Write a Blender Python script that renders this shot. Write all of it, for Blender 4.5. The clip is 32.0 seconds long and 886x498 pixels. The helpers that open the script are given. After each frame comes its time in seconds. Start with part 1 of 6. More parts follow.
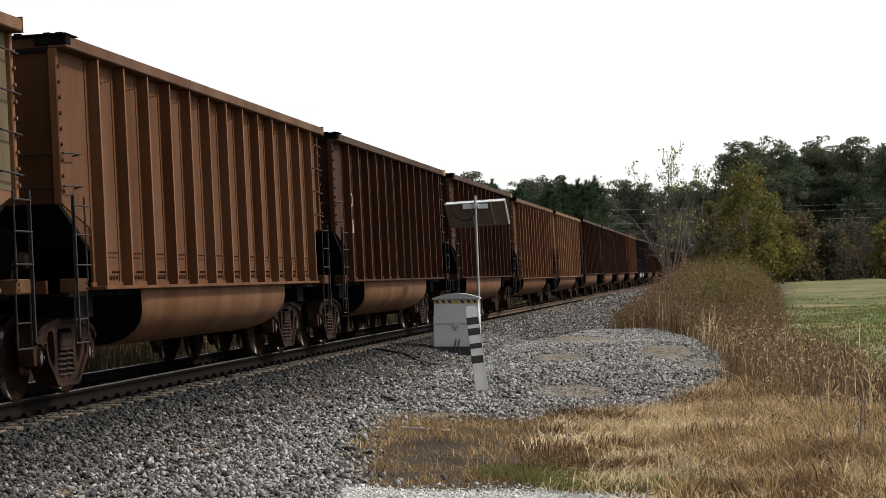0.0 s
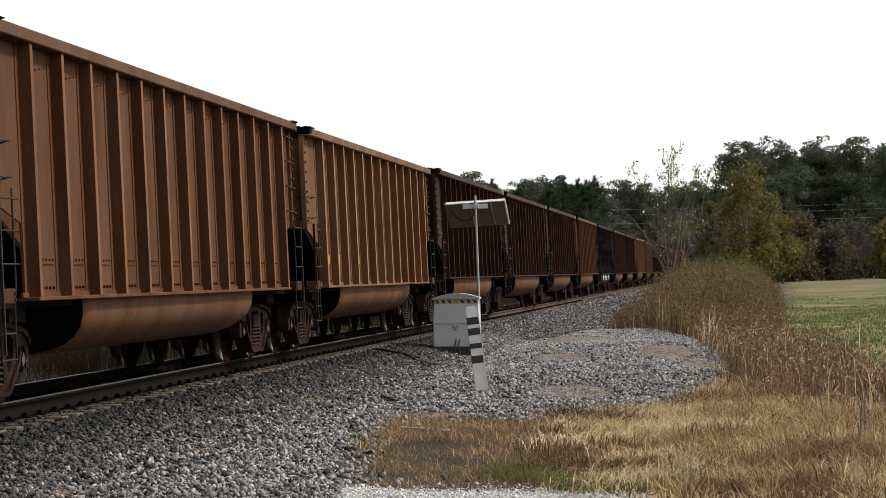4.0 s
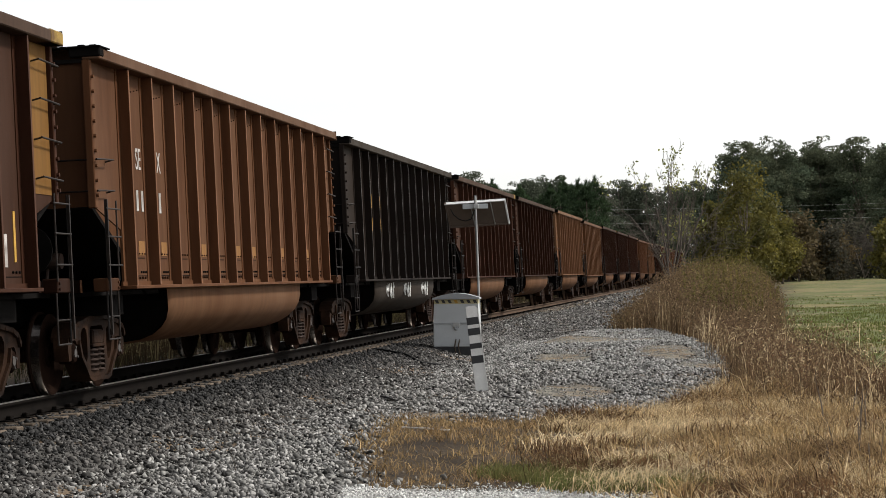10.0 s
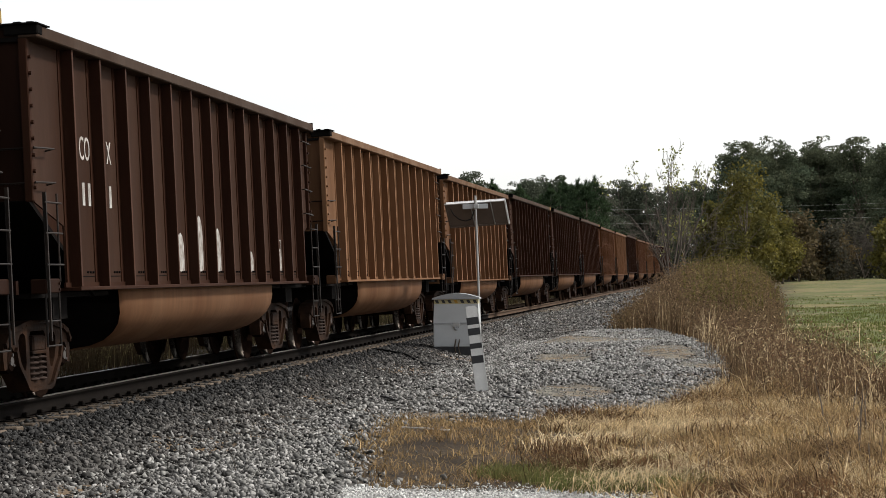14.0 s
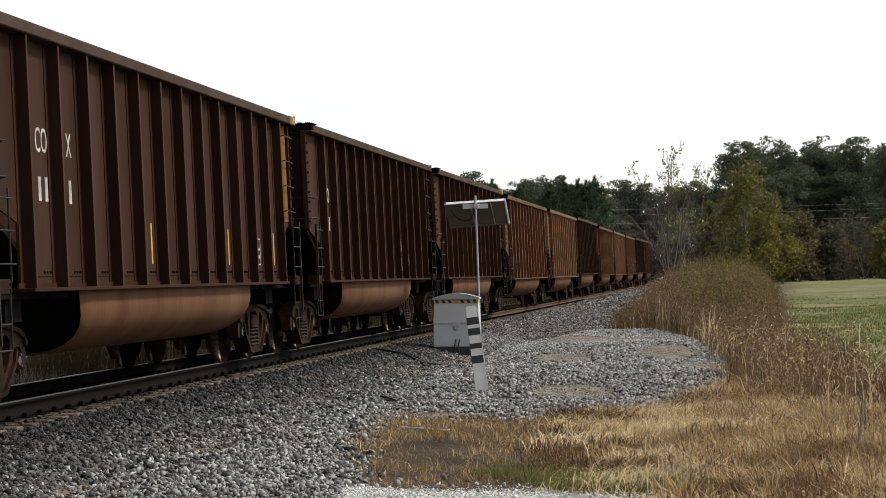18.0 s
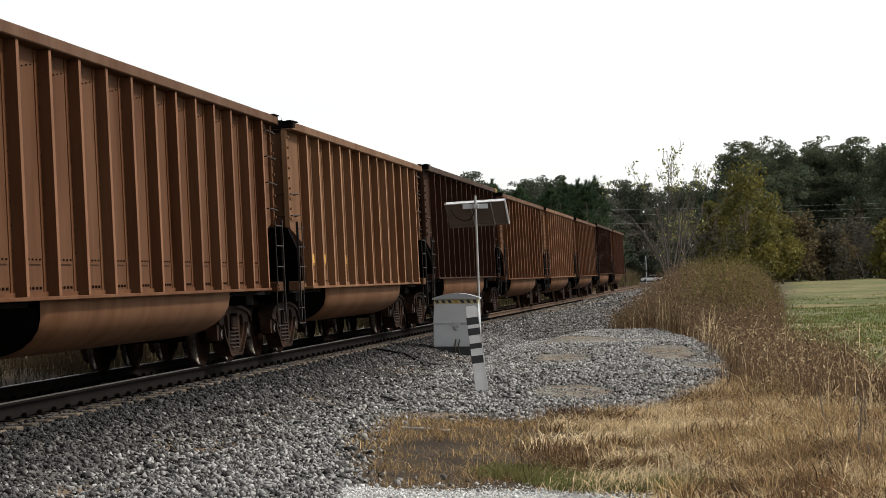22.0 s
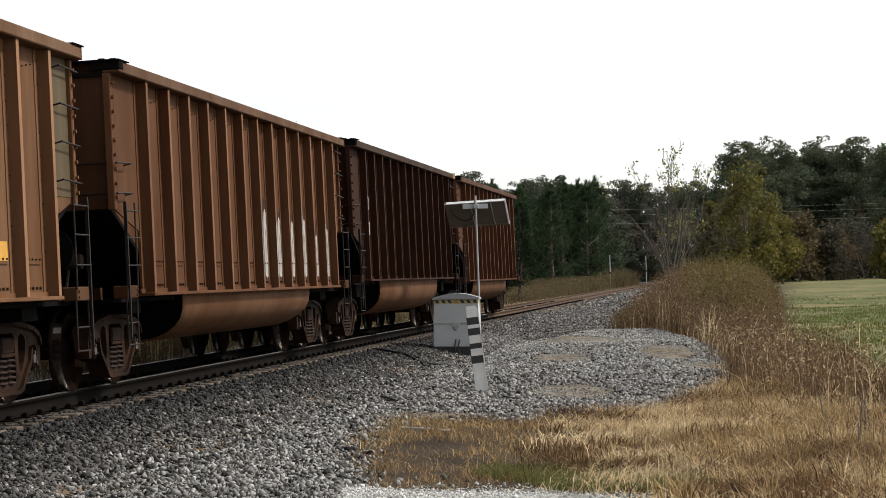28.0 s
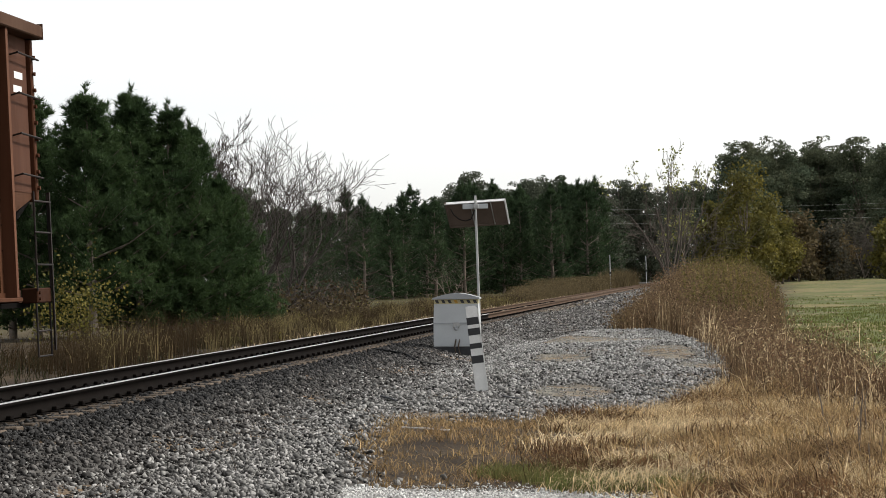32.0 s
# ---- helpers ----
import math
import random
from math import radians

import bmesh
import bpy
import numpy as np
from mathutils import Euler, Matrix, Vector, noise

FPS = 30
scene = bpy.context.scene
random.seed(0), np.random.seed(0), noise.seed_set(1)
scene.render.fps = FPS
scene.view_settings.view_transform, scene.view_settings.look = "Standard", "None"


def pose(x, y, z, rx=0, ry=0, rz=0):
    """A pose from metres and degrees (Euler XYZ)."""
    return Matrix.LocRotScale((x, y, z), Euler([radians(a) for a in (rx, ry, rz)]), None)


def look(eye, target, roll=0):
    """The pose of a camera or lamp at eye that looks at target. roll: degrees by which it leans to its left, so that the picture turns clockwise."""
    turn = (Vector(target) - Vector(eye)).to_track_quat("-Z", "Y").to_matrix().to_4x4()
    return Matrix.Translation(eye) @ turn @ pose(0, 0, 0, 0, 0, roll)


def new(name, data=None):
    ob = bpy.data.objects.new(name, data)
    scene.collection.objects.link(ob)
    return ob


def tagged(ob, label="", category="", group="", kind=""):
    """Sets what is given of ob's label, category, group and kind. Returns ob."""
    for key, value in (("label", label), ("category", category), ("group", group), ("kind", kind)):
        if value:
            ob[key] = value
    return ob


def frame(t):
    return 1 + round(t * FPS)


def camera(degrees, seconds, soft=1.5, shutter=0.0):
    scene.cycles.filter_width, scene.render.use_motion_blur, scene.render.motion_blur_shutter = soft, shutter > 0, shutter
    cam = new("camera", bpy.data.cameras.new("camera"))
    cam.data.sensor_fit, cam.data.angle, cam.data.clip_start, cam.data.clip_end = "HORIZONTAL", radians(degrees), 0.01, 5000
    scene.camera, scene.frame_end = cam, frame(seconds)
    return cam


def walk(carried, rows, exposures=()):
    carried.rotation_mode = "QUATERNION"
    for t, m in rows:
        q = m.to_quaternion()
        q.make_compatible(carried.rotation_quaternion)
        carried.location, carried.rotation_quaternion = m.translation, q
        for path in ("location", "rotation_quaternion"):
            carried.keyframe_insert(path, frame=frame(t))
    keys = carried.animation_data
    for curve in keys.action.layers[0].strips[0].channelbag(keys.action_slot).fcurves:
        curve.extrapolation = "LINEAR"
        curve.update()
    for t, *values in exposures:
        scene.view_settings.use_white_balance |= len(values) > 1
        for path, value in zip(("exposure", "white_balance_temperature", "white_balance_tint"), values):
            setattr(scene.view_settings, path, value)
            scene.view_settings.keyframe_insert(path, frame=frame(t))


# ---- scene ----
cam = camera(23.33, 32.0, soft=0.7)
EYE = (0.0, 0.0, 1.181)
PITCH, LEAN = 0.799, -1.806
CAM = Matrix.Translation(EYE) @ pose(0, 0, 0, 90 + PITCH, 0, 0) @ pose(0, 0, 0, 0, 0, LEAN)
walk(cam, [(0.0, CAM), (32.0, CAM)], exposures=[(0.0, 0.5), (32.0, 0.5)])

# ---- world and sun ----
SUN_EL, SUN_AZ = 44.0, 80.0          # degrees; azimuth from the view direction (+y) towards the right (+x)
world = bpy.data.worlds.new("overcast_sky")
scene.world = world
world.use_nodes = True
wn, wl = world.node_tree.nodes, world.node_tree.links
sky = wn.new("ShaderNodeTexSky")
sky.sky_type, sky.sun_disc = "NISHITA", False
sky.sun_elevation, sky.sun_rotation = radians(SUN_EL), radians(SUN_AZ)
sky.air_density, sky.dust_density, sky.ozone_density = 1.0, 1.2, 0.6
pale = wn.new("ShaderNodeHueSaturation")
pale.inputs["Saturation"].default_value = 0.16
wl.new(sky.outputs["Color"], pale.inputs["Color"])
wl.new(pale.outputs["Color"], wn["Background"].inputs["Color"])
wn["Background"].inputs["Strength"].default_value = 0.15

sun = new("sun", bpy.data.lights.new("sun", "SUN"))
sun.data.energy, sun.data.angle, sun.data.color = 2.7, radians(6), (1.0, 0.95, 0.88)
se, sa = radians(SUN_EL), radians(SUN_AZ)
sun.matrix_world = look((math.sin(sa) * math.cos(se) * 50, math.cos(sa) * math.cos(se) * 50, math.sin(se) * 50), (0, 0, 0))

# ---- materials ----
def material(name, colour, rough=0.7, metal=0.0, vary=0.25, scale=6.0, bump=0.0, bump_scale=40.0, colour2=None, fine=60.0,
             island=0.0, per_object=0.0, use_object_colour=False, spec=0.5, stretch=(1, 1, 1), thin=False):
    """Base colour varied at two scales, with a little relief."""
    m = bpy.data.materials.new(name)
    m.use_nodes = True
    n, l = m.node_tree.nodes, m.node_tree.links
    b = n["Principled BSDF"]
    b.inputs["Roughness"].default_value, b.inputs["Metallic"].default_value = rough, metal
    b.inputs["Specular IOR Level"].default_value = spec
    tc = n.new("ShaderNodeTexCoord")
    mp = n.new("ShaderNodeMapping")
    mp.inputs["Scale"].default_value = stretch
    l.new(tc.outputs["Object"], mp.inputs["Vector"])
    if use_object_colour:
        oi0 = n.new("ShaderNodeObjectInfo")
        sc = n.new("ShaderNodeMath"); sc.operation = "MULTIPLY"; sc.inputs[1].default_value = 37.0
        l.new(oi0.outputs["Random"], sc.inputs[0]); l.new(sc.outputs["Value"], mp.inputs["Location"])
    big = n.new("ShaderNodeTexNoise"); big.inputs["Scale"].default_value = scale; big.inputs["Detail"].default_value = 5
    small = n.new("ShaderNodeTexNoise"); small.inputs["Scale"].default_value = fine; small.inputs["Detail"].default_value = 3
    for t in (big, small):
        l.new(mp.outputs["Vector"], t.inputs["Vector"])
    c2 = colour2 or tuple(c * (1 - vary) for c in colour)
    mix = n.new("ShaderNodeMix"); mix.data_type = "RGBA"
    ramp = n.new("ShaderNodeMapRange"); ramp.inputs["From Min"].default_value, ramp.inputs["From Max"].default_value = 0.32, 0.68
    l.new(big.outputs["Fac"], ramp.inputs["Value"])
    l.new(ramp.outputs["Result"], mix.inputs["Factor"])
    mix.inputs["A"].default_value, mix.inputs["B"].default_value = (*colour, 1), (*c2, 1)
    if use_object_colour:
        oi = n.new("ShaderNodeObjectInfo")
        l.new(oi.outputs["Color"], mix.inputs["A"])
        dk = n.new("ShaderNodeMix"); dk.data_type = "RGBA"; dk.blend_type = "MULTIPLY"; dk.inputs["Factor"].default_value = 1
        l.new(oi.outputs["Color"], dk.inputs["A"]); dk.inputs["B"].default_value = (*(colour2 or (1 - vary,) * 3), 1)
        l.new(dk.outputs["Result"], mix.inputs["B"])
    hs = n.new("ShaderNodeHueSaturation")
    l.new(mix.outputs["Result"], hs.inputs["Color"])
    val = n.new("ShaderNodeMapRange")
    val.inputs["To Min"].default_value, val.inputs["To Max"].default_value = 1 - vary, 1 + vary
    l.new(small.outputs["Fac"], val.inputs["Value"])
    last = val.outputs["Result"]
    if island or per_object:
        src = n.new("ShaderNodeNewGeometry").outputs["Random Per Island"] if island else n.new("ShaderNodeObjectInfo").outputs["Random"]
        a = island or per_object
        rr = n.new("ShaderNodeMapRange"); rr.inputs["To Min"].default_value, rr.inputs["To Max"].default_value = 1 - a, 1 + a
        l.new(src, rr.inputs["Value"])
        mul = n.new("ShaderNodeMath"); mul.operation = "MULTIPLY"
        l.new(last, mul.inputs[0]); l.new(rr.outputs["Result"], mul.inputs[1])
        last = mul.outputs["Value"]
    l.new(last, hs.inputs["Value"])
    l.new(hs.outputs["Color"], b.inputs["Base Color"])
    if bump:
        bt = n.new("ShaderNodeTexNoise"); bt.inputs["Scale"].default_value = bump_scale; bt.inputs["Detail"].default_value = 4
        l.new(tc.outputs["Object"], bt.inputs["Vector"])
        bp = n.new("ShaderNodeBump"); bp.inputs["Strength"].default_value = bump; bp.inputs["Distance"].default_value = 0.02
        l.new(bt.outputs["Fac"], bp.inputs["Height"]); l.new(bp.outputs["Normal"], b.inputs["Normal"])
    if thin:
        b.inputs["Subsurface Weight"].default_value = 0.0
        tr = n.new("ShaderNodeBsdfTranslucent"); l.new(hs.outputs["Color"], tr.inputs["Color"])
        ms = n.new("ShaderNodeMixShader"); ms.inputs["Fac"].default_value = 0.35
        l.new(b.outputs["BSDF"], ms.inputs[1]); l.new(tr.outputs["BSDF"], ms.inputs[2])
        l.new(ms.outputs["Shader"], n["Material Output"].inputs["Surface"])
    return m


M_PAINT = material("weathered_car_paint", (0.2, 0.1, 0.06), 0.75, 0.0, 0.24, 1.6, 0.05, 30, (0.66, 0.56, 0.48), 11, use_object_colour=True, spec=0.06, stretch=(1, 1, 0.16))
# near-black grime; on slope sheets and tub ends the shade is painted in too
M_UNDER = material("black_grime_and_shade", (0.007, 0.006, 0.0055), 0.9, 0, 0.35, 3, 0.1, spec=0.03)
# colour raised up to 1.75x: sunlit highlight on rib faces painted in, with wear
M_EDGE = material("sunlit_worn_edge", (0.2, 0.1, 0.06), 0.7, 0.0, 0.25, 2.5, 0.05, 30, (1.75, 1.75, 1.8), 14, use_object_colour=True, spec=0.1, stretch=(1, 1, 0.3))
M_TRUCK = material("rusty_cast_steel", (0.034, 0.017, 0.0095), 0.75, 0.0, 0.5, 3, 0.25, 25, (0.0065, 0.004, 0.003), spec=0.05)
M_SPRING = material("dusty_spring_steel", (0.04, 0.025, 0.019), 0.65, 0.0, 0.3, 6, colour2=(0.018, 0.011, 0.008), spec=0.1)
M_CAPBOLT = material("pale_bearing_bolts", (0.045, 0.037, 0.033), 0.6, 0.0, 0.3, 8)
M_LADDER = material("worn_ladder_steel", (0.0256, 0.0184, 0.0144), 0.6, 0.0, 0.35, 6, colour2=(0.0096, 0.0072, 0.006), spec=0.15)
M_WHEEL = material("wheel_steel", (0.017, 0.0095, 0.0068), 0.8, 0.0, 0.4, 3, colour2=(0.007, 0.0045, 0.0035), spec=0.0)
M_RIM = material("worn_wheel_tread", (0.24, 0.215, 0.195), 0.26, 1.0, 0.3, 3)
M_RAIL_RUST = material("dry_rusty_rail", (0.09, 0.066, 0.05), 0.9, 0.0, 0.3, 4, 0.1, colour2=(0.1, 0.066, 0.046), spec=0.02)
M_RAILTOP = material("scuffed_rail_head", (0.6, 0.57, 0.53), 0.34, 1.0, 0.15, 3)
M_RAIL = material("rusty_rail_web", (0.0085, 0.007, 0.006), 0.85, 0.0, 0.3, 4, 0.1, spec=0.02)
M_TIE = material("weathered_tie_wood", (0.12, 0.095, 0.073), 0.9, 0, 0.35, 2, 0.5, 30, (0.045, 0.035, 0.027), per_object=0.3, spec=0.05)
M_YELLOW = material("yellow_reflective_sheet", (0.46, 0.25, 0.03), 0.55, 0, 0.3, 6)
M_FADED = material("faded_yellow_reflector", (0.62, 0.33, 0.045), 0.6, 0, 0.3, 9, colour2=(0.42, 0.22, 0.05), spec=0.2)
M_DULLREF = material("dirty_yellow_reflector", (0.26, 0.13, 0.04), 0.7, 0, 0.3, 9, colour2=(0.17, 0.085, 0.035), spec=0.1)
M_WHITE = material("dull_white_paint", (0.74, 0.73, 0.7), 0.6, 0, 0.15, 6)
M_BLACK = material("black_paint", (0.02, 0.02, 0.022), 0.55, 0, 0.3, 6)
M_STONE = material("crushed_granite", (0.24, 0.232, 0.222), 0.9, 0, 0.25, 6, 0.3, 60, (0.125, 0.123, 0.114), 40, island=0.92, spec=0.1)
M_STONE_DARK = material("grimy_granite", (0.085, 0.079, 0.074), 0.9, 0, 0.25, 6, 0.3, 60, (0.055, 0.053, 0.05), 40, island=0.9, spec=0.1)
M_STONE_OILY = material("oil_soaked_ballast", (0.04, 0.039, 0.038), 0.8, 0, 0.25, 6, 0.3, 60, (0.02, 0.0195, 0.019), 40, island=0.7, spec=0.1)
M_STONE_TAN = material("rust_stained_ballast", (0.175, 0.15, 0.122), 0.9, 0, 0.25, 6, 0.3, 60, (0.1, 0.08, 0.062), 40, island=0.8, spec=0.05)
M_STONE_ROAD = material("white_road_gravel", (0.52, 0.52, 0.5), 0.9, 0, 0.25, 6, 0.3, 60, (0.36, 0.355, 0.335), 40, island=0.4, spec=0.1)
M_STONE_PALE = material("pale_fine_gravel", (0.36, 0.36, 0.34), 0.9, 0, 0.25, 6, 0.3, 60, (0.24, 0.235, 0.22), 40, island=0.45, spec=0.1)
M_DRY = material("dry_straw_grass", (0.44, 0.312, 0.15), 0.85, 0, 0.2, 0.8, colour2=(0.221, 0.143, 0.0736), island=0.7, spec=0.15, thin=True)
M_STRAW_PALE = material("bleached_straw", (0.762, 0.627, 0.403), 0.8, 0, 0.2, 0.8, colour2=(0.538, 0.403, 0.224), island=0.5, spec=0.15, thin=True)
M_STRAW_BROWN = material("rotten_brown_straw", (0.16, 0.092, 0.046), 0.9, 0, 0.2, 0.8, colour2=(0.085, 0.05, 0.027), island=0.7, spec=0.1, thin=True)
M_GREENGRASS = material("green_grass", (0.116, 0.144, 0.04), 0.85, 0, 0.2, 0.5, colour2=(0.16, 0.152, 0.056), island=0.35, spec=0.15, thin=True)
M_WEED = material("brown_weed_stems", (0.124, 0.076, 0.044), 0.9, 0, 0.2, 0.5, colour2=(0.164, 0.116, 0.0624), island=0.75, spec=0.1, thin=True)
M_BARK = material("grey_brown_bark", (0.2, 0.165, 0.135), 0.95, 0, 0.35, 4, 0.5, 18, (0.11, 0.09, 0.075), spec=0.1)
M_PINE = material("pine_needles", (0.062, 0.1, 0.036), 0.8, 0, 0.25, 0.6, colour2=(0.022, 0.042, 0.016), island=0.4, spec=0.2, thin=True)
M_LEAF = material("autumn_olive_leaves", (0.17, 0.142, 0.03), 0.75, 0, 0.25, 0.4, colour2=(0.06396, 0.06656, 0.02223), island=0.4, spec=0.2, thin=True)
M_PINE_ROW = material("young_pine_needles", (0.0515, 0.0796, 0.0359), 0.8, 0, 0.25, 0.25, colour2=(0.0234, 0.0406, 0.0203), island=0.5, spec=0.15, thin=True)
# lighter and greyer than the nearer woods: distance haze mixed into the colour
M_FAR = material("haze_tinted_foliage", (0.0945, 0.108, 0.0765), 0.9, 0, 0.25, 0.1, colour2=(0.0675, 0.0765, 0.054), island=0.4, spec=0.05, thin=True)
M_TWIG = material("dark_twigs", (0.095, 0.081, 0.069), 0.95, 0, 0.3, 4, spec=0.05)
M_BUSH = material("brown_bank_bushes", (0.0409, 0.0267, 0.0155), 0.9, 0, 0.25, 0.35, colour2=(0.062, 0.0446, 0.0229), island=0.3, spec=0.05, thin=True)
M_BUSH_PALE = material("pale_seeding_bush", (0.23, 0.18, 0.09), 0.9, 0, 0.25, 0.5, colour2=(0.14, 0.12, 0.05), island=0.5, spec=0.05, thin=True)
M_THICKET = material("grey_brown_thicket", (0.15, 0.115, 0.062), 0.9, 0, 0.25, 0.3, colour2=(0.105, 0.083, 0.045), island=0.5, spec=0.05, thin=True)
M_UNDERGROWTH = material("dark_undergrowth", (0.04, 0.0344, 0.0192), 0.9, 0, 0.25, 0.6, colour2=(0.0256, 0.0272, 0.0136), island=0.6, spec=0.05, thin=True)
M_BANK = material("muted_bank_weeds", (0.051, 0.0372, 0.0228), 0.9, 0, 0.2, 0.3, colour2=(0.084, 0.0648, 0.0348), island=0.7, spec=0.1, thin=True)
M_WOODS = material("dark_woods_foliage", (0.07392, 0.09856, 0.06272), 0.85, 0, 0.25, 0.12, colour2=(0.0952, 0.09856, 0.05824), island=0.45, spec=0.1, thin=True)


def ground_material():
    m = bpy.data.materials.new("ground_cover")
    m.use_nodes = True
    n, l = m.node_tree.nodes, m.node_tree.links
    b = n["Principled BSDF"]; b.inputs["Roughness"].default_value = 0.95; b.inputs["Specular IOR Level"].default_value = 0.15
    tc = n.new("ShaderNodeTexCoord")

    def noise_tex(scale, detail=5):
        t = n.new("ShaderNodeTexNoise"); t.inputs["Scale"].default_value, t.inputs["Detail"].default_value = scale, detail
        l.new(tc.outputs["Object"], t.inputs["Vector"]); return t.outputs["Fac"]

    def ramp(v, lo, hi):
        r = n.new("ShaderNodeMapRange"); r.inputs["From Min"].default_value, r.inputs["From Max"].default_value = lo, hi
        l.new(v, r.inputs["Value"]); return r.outputs["Result"]

    def mixc(f, a, c):
        x = n.new("ShaderNodeMix"); x.data_type = "RGBA"; l.new(f, x.inputs["Factor"])
        for s, k in ((a, "A"), (c, "B")):
            if isinstance(s, tuple): x.inputs[k].default_value = (*s, 1)
            else: l.new(s, x.inputs[k])
        return x.outputs["Result"]
    gravel = n.new("ShaderNodeAttribute"); gravel.attribute_name = "gravel"
    worn = n.new("ShaderNodeAttribute"); worn.attribute_name = "worn"
    field = n.new("ShaderNodeAttribute"); field.attribute_name = "field"
    straw = mixc(ramp(noise_tex(1.3), 0.35, 0.65), (0.075, 0.052, 0.03), (0.035, 0.025, 0.016))
    straw = mixc(ramp(noise_tex(14), 0.45, 0.75), straw, (0.022, 0.016, 0.011))
    green = mixc(ramp(noise_tex(0.09), 0.42, 0.58), (0.085, 0.105, 0.03), (0.19, 0.158, 0.07))
    green = mixc(ramp(noise_tex(0.42), 0.50, 0.62), green, (0.08, 0.092, 0.028))
    green = mixc(ramp(noise_tex(1.1), 0.54, 0.64), green, (0.165, 0.14, 0.075))
    green = mixc(ramp(noise_tex(3.2), 0.54, 0.66), green, (0.07, 0.065, 0.03))
    grit = mixc(ramp(noise_tex(26, 3), 0.4, 0.6), (0.055, 0.053, 0.05), (0.018, 0.0175, 0.0165))
    grit = mixc(ramp(noise_tex(0.9), 0.45, 0.7), grit, (0.1, 0.094, 0.085))
    grit = mixc(ramp(noise_tex(0.55), 0.56, 0.68), grit, (0.2, 0.13, 0.07))
    grit = mixc(ramp(gravel.outputs["Fac"], 1.1, 1.7), grit, mixc(ramp(noise_tex(40, 3), 0.4, 0.6), (0.44, 0.435, 0.41), (0.27, 0.262, 0.245)))
    wf = n.new("ShaderNodeMath"); wf.operation = "MULTIPLY"; l.new(worn.outputs["Fac"], wf.inputs[0]); l.new(ramp(noise_tex(6), 0.35, 0.55), wf.inputs[1])
    grit = mixc(wf.outputs["Value"], grit, mixc(ramp(noise_tex(1.6), 0.42, 0.58), (0.2, 0.185, 0.15), (0.2, 0.145, 0.09)))
    land = mixc(field.outputs["Fac"], straw, green)
    # break the edge of the gravel up with noise
    add = n.new("ShaderNodeMath"); add.operation = "ADD"; l.new(gravel.outputs["Fac"], add.inputs[0])
    s = n.new("ShaderNodeMath"); s.operation = "MULTIPLY_ADD"; l.new(noise_tex(3.5), s.inputs[0]); s.inputs[1].default_value, s.inputs[2].default_value = 0.9, -0.45
    l.new(s.outputs["Value"], add.inputs[1])
    l.new(mixc(ramp(add.outputs["Value"], 0.4, 0.62), land, grit), b.inputs["Base Color"])
    bp = n.new("ShaderNodeBump"); bp.inputs["Strength"].default_value, bp.inputs["Distance"].default_value = 0.8, 0.03
    l.new(noise_tex(24, 4), bp.inputs["Height"]); l.new(bp.outputs["Normal"], b.inputs["Normal"])
    return m


M_GROUND = ground_material()

# ---- mesh helpers ----
def mesh_of(name, verts, faces, mat, smooth=False):
    """A mesh from arrays; faces all triangles or all quads."""
    v, f = np.asarray(verts, np.float32), np.asarray(faces, np.int32)
    me = bpy.data.meshes.new(name)
    k = f.shape[1]
    me.vertices.add(len(v)); me.vertices.foreach_set("co", v.ravel())
    me.loops.add(f.size); me.loops.foreach_set("vertex_index", f.ravel())
    me.polygons.add(len(f)); me.polygons.foreach_set("loop_start", np.arange(0, f.size, k, dtype=np.int32))
    if smooth:
        me.polygons.foreach_set("use_smooth", np.ones(len(f), bool))
    me.materials.append(mat)
    me.update(calc_edges=True)
    return me


def bm_mesh(name, bm, mat, smooth=False):
    me = bpy.data.meshes.new(name)
    bmesh.ops.recalc_face_normals(bm, faces=bm.faces[:])
    if smooth:
        for f in bm.faces:
            f.smooth = True
    bm.to_mesh(me); bm.free(); me.materials.append(mat)
    return me


def box(bm, x0, x1, y0, y1, z0, z1, bevel=0.0):
    vs = [bm.verts.new(c) for c in ((x0, y0, z0), (x1, y0, z0), (x1, y1, z0), (x0, y1, z0), (x0, y0, z1), (x1, y0, z1), (x1, y1, z1), (x0, y1, z1))]
    fs = [bm.faces.new([vs[i] for i in q]) for q in ((0, 3, 2, 1), (4, 5, 6, 7), (0, 1, 5, 4), (1, 2, 6, 5), (2, 3, 7, 6), (3, 0, 4, 7))]
    if bevel:
        es = {e for f in fs for e in f.edges}
        bmesh.ops.bevel(bm, geom=list(es), offset=bevel, segments=1, affect="EDGES")
    return bm


def rod(bm, a, b, r, seg=6, r2=None):
    a, b = Vector(a), Vector(b)
    q = (b - a).to_track_quat("Z", "Y")
    r2 = r if r2 is None else r2
    rings = []
    for c, rad in ((a, r), (b, r2)):
        rings.append([bm.verts.new(c + q @ Vector((rad * math.cos(2 * math.pi * i / seg), rad * math.sin(2 * math.pi * i / seg), 0))) for i in range(seg)])
    for i in range(seg):
        j = (i + 1) % seg
        bm.faces.new((rings[0][i], rings[0][j], rings[1][j], rings[1][i]))
    bm.faces.new(rings[0][::-1]); bm.faces.new(rings[1])
    return bm


